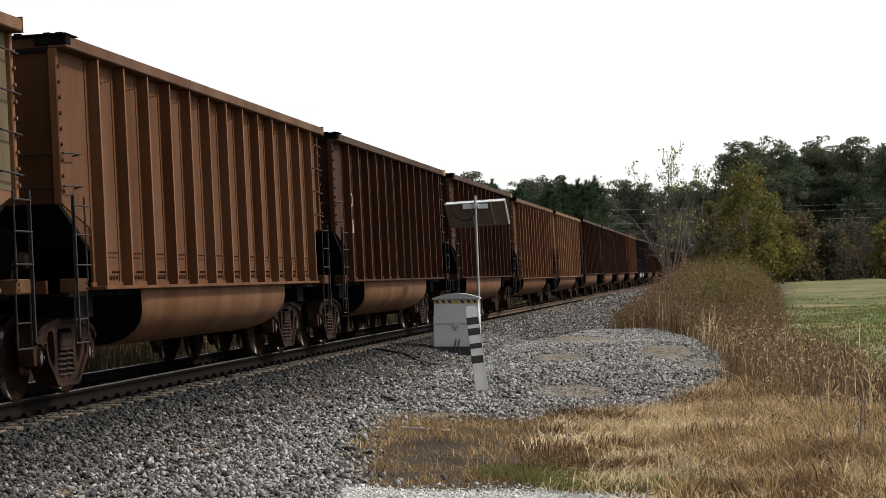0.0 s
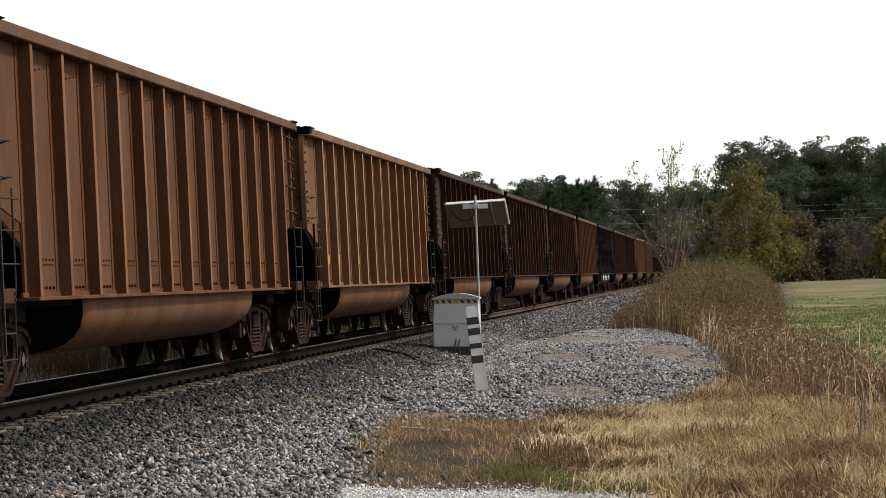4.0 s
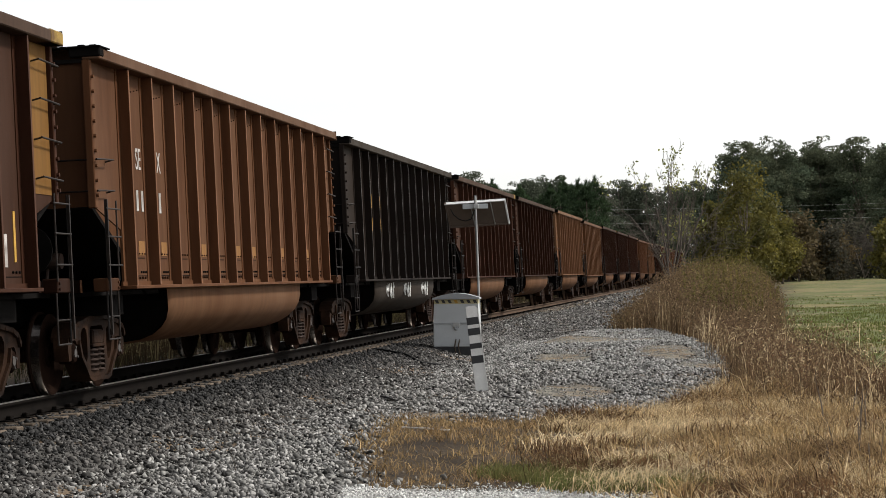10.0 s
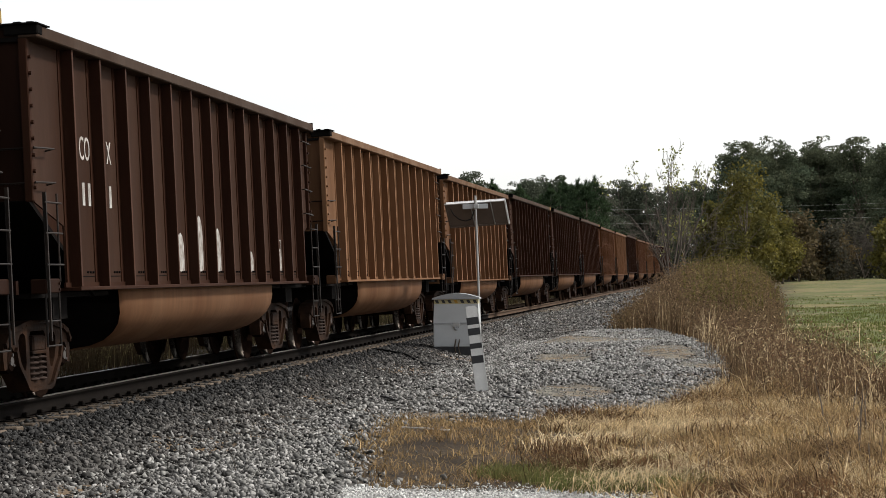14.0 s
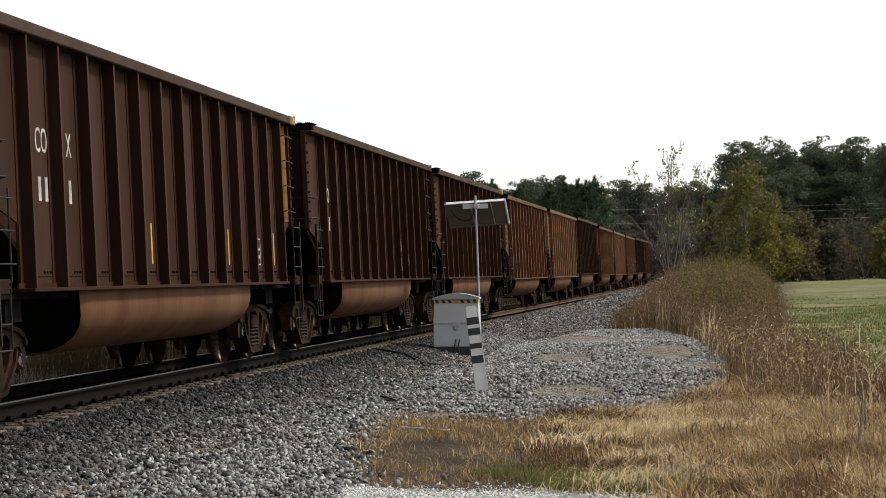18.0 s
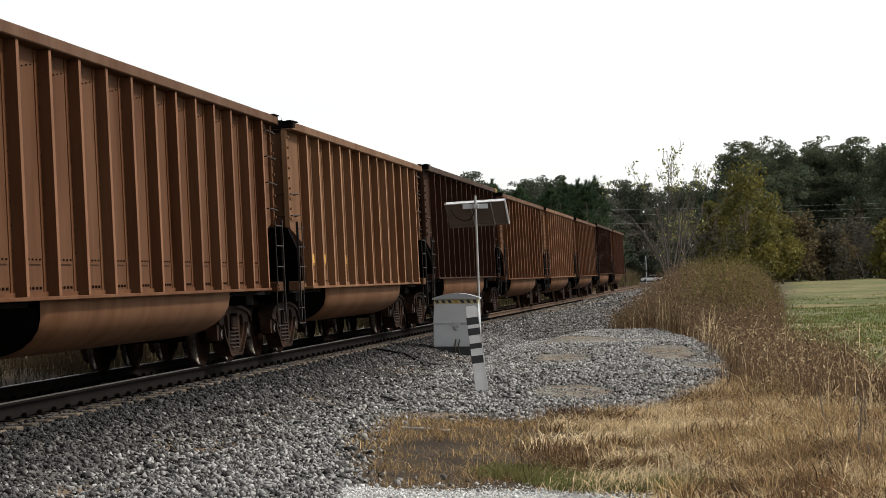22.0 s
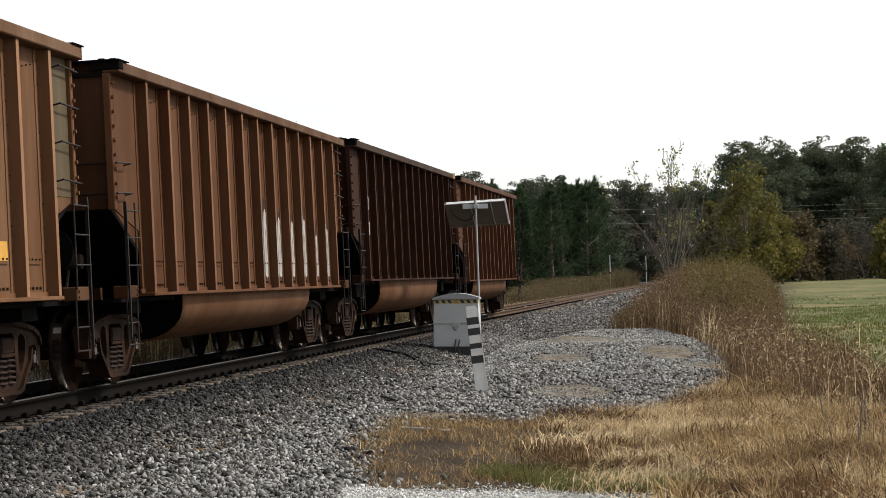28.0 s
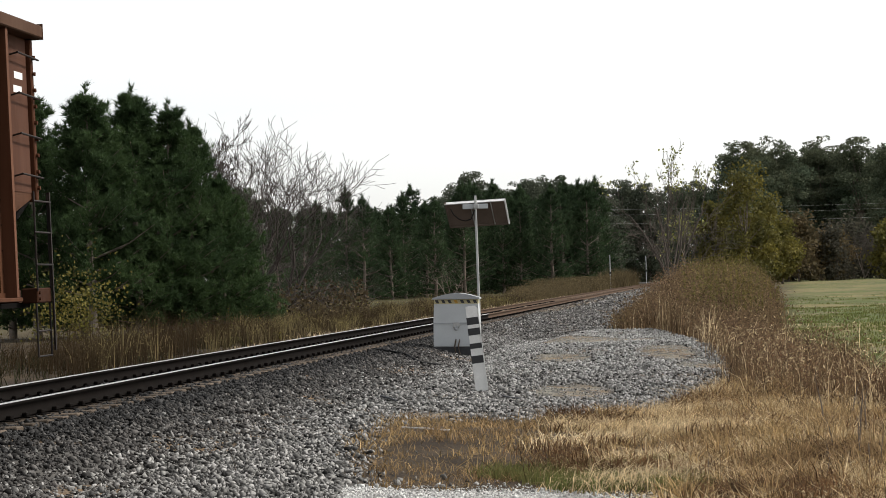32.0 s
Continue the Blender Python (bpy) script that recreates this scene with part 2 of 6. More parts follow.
def turned(bm, profile, axis_o, seg=24, axis="Y"):
    """A lathed form: profile of (radius, along) about an axis through axis_o."""
    o = Vector(axis_o); rings = []
    for r, h in profile:
        ring = []
        for i in range(seg):
            a = 2 * math.pi * i / seg
            c, s = r * math.cos(a), r * math.sin(a)
            ring.append(bm.verts.new(o + (Vector((c, h, s)) if axis == "Y" else Vector((c, s, h)))))
        rings.append(ring)
    for p, q in zip(rings, rings[1:]):
        for i in range(seg):
            j = (i + 1) % seg
            bm.faces.new((p[i], p[j], q[j], q[i]))
    bm.faces.new(rings[0]); bm.faces.new(rings[-1][::-1])
    return bm


def prism(bm, outline, y0, y1):
    """An outline of (x, z) drawn out from y0 to y1."""
    a = [bm.verts.new((x, y0, z)) for x, z in outline]
    b = [bm.verts.new((x, y1, z)) for x, z in outline]
    bm.faces.new(a); bm.faces.new(b[::-1])
    for i in range(len(a)):
        j = (i + 1) % len(a)
        bm.faces.new((a[i], b[i], b[j], a[j]))
    return bm


def part(name, me, parent, at=None, label=""):
    ob = new(name, me)
    ob.parent = parent
    if at is not None:
        ob.matrix_basis = at if isinstance(at, Matrix) else Matrix.Translation(at)
    return tagged(ob, label=label)


# ---- the railway's line ----
CAR_PITCH, CANT = 16.18, -1.047
def heading(s):
    q = max(-25.0, min(150.0, s))
    return 0.12316 + 0.00049844 * q - 0.0075027e-3 * q * q + 0.0032014e-5 * q ** 3

S_GRID = np.arange(-120.0, 1200.5, 0.5)
H_GRID = np.array([heading(s) for s in S_GRID])
_i0 = int(np.argmin(abs(S_GRID)))
X_GRID = np.concatenate([[0], np.cumsum((np.sin(H_GRID[1:]) + np.sin(H_GRID[:-1])) * 0.25)])
Y_GRID = np.concatenate([[0], np.cumsum((np.cos(H_GRID[1:]) + np.cos(H_GRID[:-1])) * 0.25)])
X_GRID += -5.3269 - X_GRID[_i0]
Y_GRID += 23.6639 - Y_GRID[_i0]


def line(s, lat=0.0):
    """Plan position lat metres to the camera's side of the centre line."""
    x, y, h = np.interp(s, S_GRID, X_GRID), np.interp(s, S_GRID, Y_GRID), np.interp(s, S_GRID, H_GRID)
    return x + np.cos(h) * lat, y - np.sin(h) * lat


def on_line(x, y):
    """s and lateral offset of a plan position (good near the line)."""
    s = np.asarray(y, float) - 23.66
    for _ in range(4):
        px, py = line(s)
        h = np.interp(s, S_GRID, H_GRID)
        s = s + (x - px) * np.sin(h) + (y - py) * np.cos(h)
    px, py = line(s)
    h = np.interp(s, S_GRID, H_GRID)
    return s, (x - px) * np.cos(h) - (y - py) * np.sin(h)

# ---- ground ----
def inside(px, py, poly):
    r = np.zeros(px.shape, bool)
    for (ax, ay), (bx, by) in zip(poly, poly[1:] + poly[:1]):
        cross = (ay > py) != (by > py)
        r ^= cross & (px < (bx - ax) * (py - ay) / ((by - ay) or 1e-9) + ax)
    return r


GRAVEL_EDGE = [(-30, 2), (0.9, 2), (1.7, 16.8), (0.5, 17.9), (-0.75, 18.2), (-1.05, 21.8), (-0.7, 26.6), (0.7, 25.9), (2.6, 26.1), (4.2, 31.5),
               (5.0, 38.3), (5.65, 48.7), (5.5, 55.5), (4.5, 60), (-3, 60), (-30, 60)]


def gravel_at(x, y):
    s, l = on_line(x, y)
    near = inside(x, y, GRAVEL_EDGE) & (l > -3.0)
    bed = (l > -3.0) & (l < 5.3) & (y > 52) & (y < 190)
    bed |= (l > -3.0) & (l < 3.4) & (y >= 190)
    return near | bed


WORN = ((1.9, 32.4, 0.6, 1.5), (4.3, 42, 0.6, 2.0), (3.2, 48.5, 1.5, 1.5), (2.2, 41, 0.5, 1.3), (-0.3, 27.0, 0.8, 0.8), (4.6, 38.0, 0.5, 1.2))


def worn_at(x, y):
    """Where the gravel is worn through to bare soil, 0 to 1."""
    w = np.zeros(np.shape(x))
    for cx, cy, rx, ry in WORN:
        d = ((x - cx) / rx) ** 2 + ((y - cy) / ry) ** 2 + 0.35 * np.sin(3.1 * x + 2.3 * y) * np.cos(2.7 * y - 1.9 * x)
        w = np.maximum(w, np.clip(1.5 - d, 0, 1))
    return w


def smooth_step(v, a, b):
    t = np.clip((v - a) / (b - a), 0, 1)
    return t * t * (3 - 2 * t)


def wobble(x, y, f):
    return np.sin(x * f + 1.3 * np.sin(y * f * 0.7)) * np.cos(y * f * 1.1 + 0.7 * np.sin(x * f * 0.9))


def ground_z(x, y):
    x, y = np.asarray(x, float), np.asarray(y, float)
    s, l = on_line(x, y)
    z = np.full(x.shape, -0.225)
    z = z - 0.30 * smooth_step(l, 1.55, 3.3) - 0.30 * smooth_step(-l, 1.55, 3.4)
    z = z - 0.05 * smooth_step(l, 3.3, 9)
    # the tipped gravel mound by the cabinet, steep at its back
    z = z + (0.25 + 0.05 * wobble(x, y, 0.9)) * smooth_step(y, 33, 47) * smooth_step(-y, -58.5, -54.5) * smooth_step(l + 0.3 * wobble(x, y, 0.6), 3.5, 4.9) * smooth_step(-x, -6.6, -5.2)
    off = np.maximum(smooth_step(l, 1.8, 3.5), smooth_step(-l, 1.8, 3.5))
    z = z + off * (0.025 * wobble(x, y, 1.9) + 0.05 * wobble(x + 3, y, 0.45))
    z = z + 0.75 * smooth_step(l, 30, 75) * smooth_step(y, 120, 420) - 1.7 * smooth_step(-l, 5, 9) * smooth_step(y, 330, 420)
    return z


def build_ground():
    s = np.concatenate([np.arange(-60, -16, 2.0), np.arange(-16, 45, 0.3), np.arange(45, 110, 1.0), np.arange(110, 300, 5.0), np.arange(300, 1160, 30.0)])
    l = np.concatenate([-np.geomspace(900, 9, 24), np.arange(-8, -4, 0.5), np.arange(-4, 12, 0.25), np.geomspace(12, 900, 40)])
    S, L = np.meshgrid(s, l, indexing="ij")
    X, Y = line(S, L)
    Z = ground_z(X, Y)
    n, m = S.shape
    idx = np.arange(n * m).reshape(n, m)
    f = np.stack([idx[:-1, :-1], idx[:-1, 1:], idx[1:, 1:], idx[1:, :-1]], -1).reshape(-1, 4)
    me = mesh_of("ground", np.stack([X, Y, Z], -1).reshape(-1, 3), f, M_GROUND, smooth=True)
    g = np.zeros(X.shape)
    for dx, dy in ((0, 0), (0.25, 0), (-0.25, 0), (0, 0.4), (0, -0.4)):
        g += gravel_at(X + dx, Y + dy) / 5
    g += g * (smooth_step(-Y, -18.6, -18.0) * smooth_step(X, -1.1, -0.6))
    me.attributes.new("gravel", "FLOAT", "POINT").data.foreach_set("value", g.ravel().astype(np.float32))
    me.attributes.new("worn", "FLOAT", "POINT").data.foreach_set("value", worn_at(X, Y).ravel().astype(np.float32))
    q = X / np.maximum(Y, 1)
    fld = smooth_step(q + 0.004 * wobble(X, Y, 0.3), 0.150, 0.168) * smooth_step(Y + 300 * (q - 0.157), 38, 48) * smooth_step(Y, 22, 32) + smooth_step(-L, 7, 12) * 0.45 * smooth_step(Y, 60, 120)
    me.attributes.new("field", "FLOAT", "POINT").data.foreach_set("value", np.clip(fld, 0, 1).ravel().astype(np.float32))
    ob = new("ground", me)
    tagged(ob, "grey gravel verge, straw grass and green field beside a railway", "ground", kind="structure")


build_ground()


def rock_shapes(count=9):
    """Angular chips: hulls of a few random points."""
    shapes = []
    rng = np.random.default_rng(4)
    for _ in range(count):
        bm = bmesh.new()
        p = rng.normal(size=(8, 3)); p /= np.linalg.norm(p, axis=1)[:, None]
        p *= rng.uniform(0.7, 1.25, (8, 1)) * rng.uniform([0.9, 0.65, 0.5], [1.35, 1.0, 0.8])
        for q in p:
            bm.verts.new(q)
        bmesh.ops.convex_hull(bm, input=bm.verts[:])
        for v in [v for v in bm.verts if not v.link_faces]:
            bm.verts.remove(v)
        bmesh.ops.triangulate(bm, faces=bm.faces[:])
        bm.verts.index_update()
        shapes.append((np.array([v.co[:] for v in bm.verts]), np.array([[v.index for v in f.verts] for f in bm.faces])))
        bm.free()
    return shapes


ROCKS = rock_shapes()


def scatter_rocks(name, x, y, z, size, mat, label, seed=1):
    rng = np.random.default_rng(seed)
    vs, fs, base = [], [], 0
    kind = rng.integers(0, len(ROCKS), len(x))
    for k, (pts, faces) in enumerate(ROCKS):
        i = np.nonzero(kind == k)[0]
        if not len(i):
            continue
        # mostly lying flat, any way round
        yaw, tip = rng.uniform(0, np.pi, len(i)), rng.normal(0, 0.28, (2, len(i)))
        q = np.stack([np.cos(yaw), tip[0], tip[1], np.sin(yaw)], -1); q /= np.linalg.norm(q, axis=1)[:, None]
        w, a, b, c = q.T
        R = np.stack([1 - 2 * (b * b + c * c), 2 * (a * b - c * w), 2 * (a * c + b * w), 2 * (a * b + c * w), 1 - 2 * (a * a + c * c), 2 * (b * c - a * w),
                      2 * (a * c - b * w), 2 * (b * c + a * w), 1 - 2 * (a * a + b * b)], -1).reshape(-1, 3, 3)
        p = np.einsum("nij,vj->nvi", R, pts) * size[i][:, None, None] + np.stack([x[i], y[i], z[i]], -1)[:, None, :]
        vs.append(p.reshape(-1, 3))
        fs.append((faces[None] + (np.arange(len(i)) * len(pts))[:, None, None] + base).reshape(-1, 3))
        base += len(i) * len(pts)
    ob = new(name, mesh_of(name, np.concatenate(vs), np.concatenate(fs), mat))
    return tagged(ob, label, "gravel", kind="stuff")


def build_stones():
    rng = np.random.default_rng(11)
    rows = []
    for y0, y1, dens, lo, hi in ((15, 24, 620, 0.020, 0.040), (24, 36, 460, 0.021, 0.042), (36, 60, 400, 0.019, 0.036), (60, 100, 120, 0.025, 0.044), (100, 190, 26, 0.05, 0.085)):
        x0, x1 = -0.24 * y1, 0.15 * y1 + 1.0
        n = int((y1 - y0) * (x1 - x0) * dens)
        x, y = rng.uniform(x0, x1, n), rng.uniform(y0, y1, n)
        s, l = on_line(x, y)
        jx, jy = x + rng.normal(0, 0.2, n), y + rng.normal(0, 0.35, n)
        keep = gravel_at(jx, jy) & (l > 1.0) & (x > -0.225 * y - 0.5) & (x < 0.215 * y + 0.5)
        # bare worn patches in the gravel pad and the track road
        thin = worn_at(x, y) > 0.1 + 0.6 * rng.random(n)
        keep &= ~(thin & (rng.random(n) < 0.45))
        size = rng.uniform(lo, hi, n) * rng.choice([0.6, 0.8, 1, 1, 1.35], n)
        size = np.where((y < 18.3) & (x > -0.9), size * 0.5, np.where(thin, size * 0.45, size))
        rows.append(np.stack([x, y, l, size], -1)[keep])
    # fine gravel of the road in front
    x, y = rng.uniform(-1.2, 1.9, 26000), rng.uniform(14.5, 18.4, 26000)
    keep = gravel_at(x + rng.normal(0, 0.12, 26000), y + rng.normal(0, 0.2, 26000)) & (x > -0.9 + 0.3 * wobble(x, y, 2))
    rows.append(np.stack([x, y, on_line(x, y)[1], rng.uniform(0.008, 0.018, 26000)], -1)[keep])
    r = np.concatenate(rows)
    x, y, l, size = r.T
    z = ground_z(x, y) + size * rng.uniform(-0.3, 0.4, len(x)) + 0.04 * smooth_step(-l, -1.7, -1.0)
    black = (l + rng.normal(0, 0.3, len(x)) < 1.95) & (y < 60)
    dirty = (l + rng.normal(0, 0.45, len(x)) < 2.9 - 1.7 * smooth_step(y, 42, 66)) | ((y > 57.5) & (rng.random(len(x)) < 0.4))
    fine = (y < 18.4) & (x > -0.9)
    pale = (y > 36) & (y < 58.5) & (l > 3.2) & (rng.random(len(x)) < 0.4 + 0.3 * smooth_step(y, 40, 50)) & ~dirty & ~fine
    for sel, mat, name, label in ((pale, M_STONE_PALE, "pale_gravel", "pale grey gravel of the pad by the cabinet"), (fine, M_STONE_ROAD, "road_gravel", "fine whitish gravel of the track road"), (~dirty & ~pale & ~fine, M_STONE, "ballast_stones", "loose crushed grey granite ballast beside the track"), (black & ~pale & ~fine, M_STONE_OILY, "oily_ballast", "black oily ballast stones beside the rail"), (dirty & ~black & ~pale & ~fine, M_STONE_DARK, "grimy_ballast", "dark grimy ballast stones along the rail")):
        scatter_rocks(name, x[sel], y[sel], z[sel], size[sel], mat, label)
    # between the rails and on the far shoulder
    n = 16000
    s, l = rng.uniform(-12, 60, n), rng.uniform(-3.2, 1.2, n)
    ok = (abs(abs(l) - 0.75) > 0.12)
    x, y = line(s[ok], l[ok])
    size = rng.uniform(0.025, 0.045, len(x))
    oily = y + rng.normal(0, 4, len(x)) < 48
    z = ground_z(x, y) + size * 0.3 + 0.02
    scatter_rocks("track_ballast", x[oily], y[oily], z[oily], size[oily], M_STONE_OILY, "oil-soaked dark stone between the rails", 5)
    scatter_rocks("track_ballast", x[~oily], y[~oily], z[~oily], size[~oily], M_STONE_TAN, "rust-stained crushed stone between the rails", 6)
    s, l = rng.uniform(58, 240, 14000), rng.uniform(-2.2, 1.75, 14000)
    ok = (abs(abs(l) - 0.75) > 0.14)
    x, y = line(s[ok], l[ok])
    size = rng.uniform(0.05, 0.1, len(x))
    scatter_rocks("track_ballast", x, y, ground_z(x, y) + size * 0.1, size, M_STONE_TAN, "rust-stained crushed stone up the line", 7)


build_stones()


# ---- track ----
RAIL_OUT = [(-0.068, -0.171), (0.068, -0.171), (0.068, -0.158), (0.009, -0.135), (0.009, -0.045), (0.036, -0.034), (0.036, -0.006),
            (0.028, 0.0), (-0.028, 0.0), (-0.036, -0.006), (-0.036, -0.034), (-0.009, -0.045), (-0.009, -0.135), (-0.068, -0.158)]


def tilt(l, z):
    """Height with the track's small crosswise tilt."""
    return z - l * math.sin(radians(CANT))


def build_track():
    top = tagged(new("railway_track", None), "rusty steel rails on dark wooden ties", "railway track", kind="structure")
    s = np.concatenate([np.arange(-30, 160, 2.0), np.arange(160, 460, 10.0)])
    for sign in (1, -1):
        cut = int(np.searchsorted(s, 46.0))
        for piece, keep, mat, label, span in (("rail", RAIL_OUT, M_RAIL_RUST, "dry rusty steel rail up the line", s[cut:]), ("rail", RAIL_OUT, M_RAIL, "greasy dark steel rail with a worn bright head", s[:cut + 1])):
            V, n = [], len(keep)
            for q in span:
                for a, b in keep:
                    l = sign * 0.7525 + a
                    x, y = line(q, l)
                    V.append((x, y, tilt(l, b)))
            F = [[i * n + j, i * n + (j + 1) % n, (i + 1) * n + (j + 1) % n, (i + 1) * n + j] for i in range(len(span) - 1) for j in range(n)]
            rail = part(piece, mesh_of(piece, V, F, mat), top, label=label)
        V, cap = [], ((-0.0365, -0.004), (-0.030, 0.0025), (0.030, 0.0025), (0.0365, -0.004))
        for q in s[:cut + 1]:
            for a, b in cap:
                l = sign * 0.7525 + a
                x, y = line(q, l)
                V.append((x, y, tilt(l, b)))
        n = len(cap)
        F = [[i * n + j, i * n + j + 1, (i + 1) * n + j + 1, (i + 1) * n + j] for i in range(cut) for j in range(n - 1)]
        part("running_surface", mesh_of("running_surface", V, F, M_RAILTOP), rail, label="polished running surface")
    bm = box(bmesh.new(), -1.3, 1.3, -0.115, 0.115, -0.36, -0.185, 0.012)
    tie = bm_mesh("tie", bm, M_TIE)
    bm = bmesh.new()
    for sgn in (1, -1):
        box(bm, sgn * 0.7525 - 0.18, sgn * 0.7525 + 0.18, -0.1, 0.1, -0.185, -0.171)
        for d in (-0.1, 0.1):
            box(bm, sgn * 0.7525 + d - 0.03, sgn * 0.7525 + d + 0.03, -0.05, 0.05, -0.171, -0.125, 0.01)
    plate = bm_mesh("tie_plate", bm, M_RAIL)
    for i in range(200):
        q = -14 + i * 0.52
        x, y = line(q)
        h = float(np.interp(q, S_GRID, H_GRID))
        m = Matrix.Translation((x, y, 0)) @ Euler((0, radians(-CANT) * -1, -h)).to_matrix().to_4x4()
        t = part("tie", tie, top, m @ pose(0, 0, 0, 0, 0, random.uniform(-0.8, 0.8)))
        part("tie_plate", plate, t)
    # ties further off, joined
    V, F = [], []
    for i in range(560):
        q = 90 + i * 0.52
        c = []
        for a, b in ((-0.115, -1.3), (0.115, -1.3), (0.115, 1.3), (-0.115, 1.3)):
            x, y = line(q + a, b); c.append((x, y, tilt(b, -0.19)))
        k = len(V); V += c + [(x, y, z - 0.15) for x, y, z in c]
        F += [[k, k + 1, k + 2, k + 3], [k, k + 4, k + 5, k + 1], [k + 2, k + 6, k + 7, k + 3], [k + 1, k + 5, k + 6, k + 2]]
    tagged(part("far_ties", mesh_of("far_ties", V, F, M_TIE), top), kind="stuff")


build_track()

# ---- coal cars ----
TOP = 3.84
TRUCK_AT = 6.17
AXLE = 0.89
WHEEL_R = 0.457


def truck_meshes():
    d = {}
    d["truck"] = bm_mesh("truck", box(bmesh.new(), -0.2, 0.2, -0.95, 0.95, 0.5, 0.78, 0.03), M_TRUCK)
    # a cast side frame: arched top, dropped middle, two side windows and the spring opening
    half = [(0.0, 0.12), (0.3, 0.11), (0.42, 0.14), (0.56, 0.27), (0.72, 0.40), (0.78, 0.55), (0.84, 0.6), (0.95, 0.6), (1.0, 0.54), (1.01, 0.38), (1.1, 0.37), (1.13, 0.52), (1.11, 0.64),
            (1.02, 0.74), (0.84, 0.8), (0.6, 0.83), (0.45, 0.85), (0.2, 0.87), (0.0, 0.87)]
    outline = half + [(-x, z) for x, z in half[-2:0:-1]]
    win = [(0.40, 0.70), (0.47, 0.735), (0.57, 0.72), (0.63, 0.66), (0.62, 0.55), (0.56, 0.43), (0.48, 0.35), (0.42, 0.34), (0.39, 0.42), (0.385, 0.56)]
    mid = [(-0.27, 0.70), (-0.22, 0.745), (0.22, 0.745), (0.27, 0.70), (0.29, 0.3), (0.27, 0.22), (-0.27, 0.22), (-0.29, 0.3)]
    bm = bmesh.new()
    for loop in (outline, win, [(-x, z) for x, z in win], mid):
        vs = [bm.verts.new((x, -0.085, z)) for x, z in loop]
        for p, q in zip(vs, vs[1:] + vs[:1]):
            bm.edges.new((p, q))
    bmesh.ops.triangle_fill(bm, edges=bm.edges[:], use_beauty=True)
    up = bmesh.ops.extrude_face_region(bm, geom=bm.faces[:])
    bmesh.ops.translate(bm, vec=(0, 0.17, 0), verts=[g for g in up["geom"] if isinstance(g, bmesh.types.BMVert)])
    # raised rims along the top and the belly, on either face
    for y0, y1 in ((-0.12, -0.084), (0.084, 0.12)):
        top_run = [p for p in half if p[1] > 0.62][:]
        for sx in (1, -1):
            for (x0, z0), (x1, z1) in zip(top_run, top_run[1:]):
                prism(bm, [(sx * x0, z0), (sx * x1, z1), (sx * x1, z1 - 0.05), (sx * x0 * 0.97, z0 - 0.05)], y0, y1)
            for (x0, z0), (x1, z1) in zip(half[:5], half[1:6]):
                prism(bm, [(sx * x0, z0), (sx * x1, z1), (sx * (x1 - 0.03), z1 + 0.045), (sx * max(0, x0 - 0.03), z0 + 0.045)], y0, y1)
    d["side_frame"] = bm_mesh("side_frame", bm, M_TRUCK)
    bm = box(bmesh.new(), -0.2, 0.2, -0.11, 0.11, 0.53, 0.7, 0.02)
    box(bm, -0.25, 0.25, -0.115, 0.1, 0.5, 0.54, 0.008)
    d["bolster_end"] = bm_mesh("bolster_end", bm, M_TRUCK)
    bm = bmesh.new()
    for cx in (-0.13, 0.13):
        prof = [(0.05, 0.2)]
        for k in range(5):
            z = 0.215 + k * 0.057
            prof += [(0.06, z), (0.1, z + 0.01), (0.112, z + 0.021), (0.1, z + 0.033), (0.06, z + 0.043)]
        turned(bm, prof + [(0.05, 0.5)], (cx, -0.02, 0), 14, "Z")
    d["spring_nest"] = bm_mesh("spring_nest", bm, M_SPRING, True)
    bm = bmesh.new()
    for sy in (-1, 1):
        prof = [(0.08, 0.0), (0.13, 0.0), (0.14, 0.035), (0.2, 0.05), (0.34, 0.06), (0.38, 0.02), (0.43, 0.0), (WHEEL_R, 0.0), (WHEEL_R + 0.004, 0.095), (WHEEL_R + 0.028, 0.11),
                (WHEEL_R + 0.028, 0.135), (0.39, 0.14), (0.36, 0.1), (0.2, 0.1), (0.14, 0.14), (0.09, 0.14)]
        turned(bm, [(r, sy * (0.815 - h)) for r, h in prof], (0, 0, 0), 36)
        turned(bm, [(0.07, sy * 0.8), (0.09, sy * 0.9), (0.12, sy * 0.92), (0.125, sy * 1.06), (0.1, sy * 1.09), (0.05, sy * 1.1)], (0, 0, 0), 14)
        for k in range(3):
            a = 2 * math.pi * k / 3
            c = (0.065 * math.cos(a), sy * 1.09, 0.065 * math.sin(a))
            rod(bm, c, (c[0], sy * 1.108, c[2]), 0.016, 6)
    rod(bm, (0, -0.75, 0), (0, 0.75, 0), 0.085, 10)
    me = bm_mesh("wheelset", bm, M_WHEEL)
    me.materials.append(M_RIM)
    me.materials.append(M_CAPBOLT)
    for f in me.polygons:
        r = [math.hypot(me.vertices[i].co.x, me.vertices[i].co.z) for i in f.vertices]
        f.material_index = int(min(r) > WHEEL_R - 0.002 and max(r) < WHEEL_R + 0.01)
        if abs(f.center.y) > 1.0925 and max(r) < 0.1:
            f.material_index = 2
    d["wheelset"] = me
    return d


TRUCK = truck_meshes()


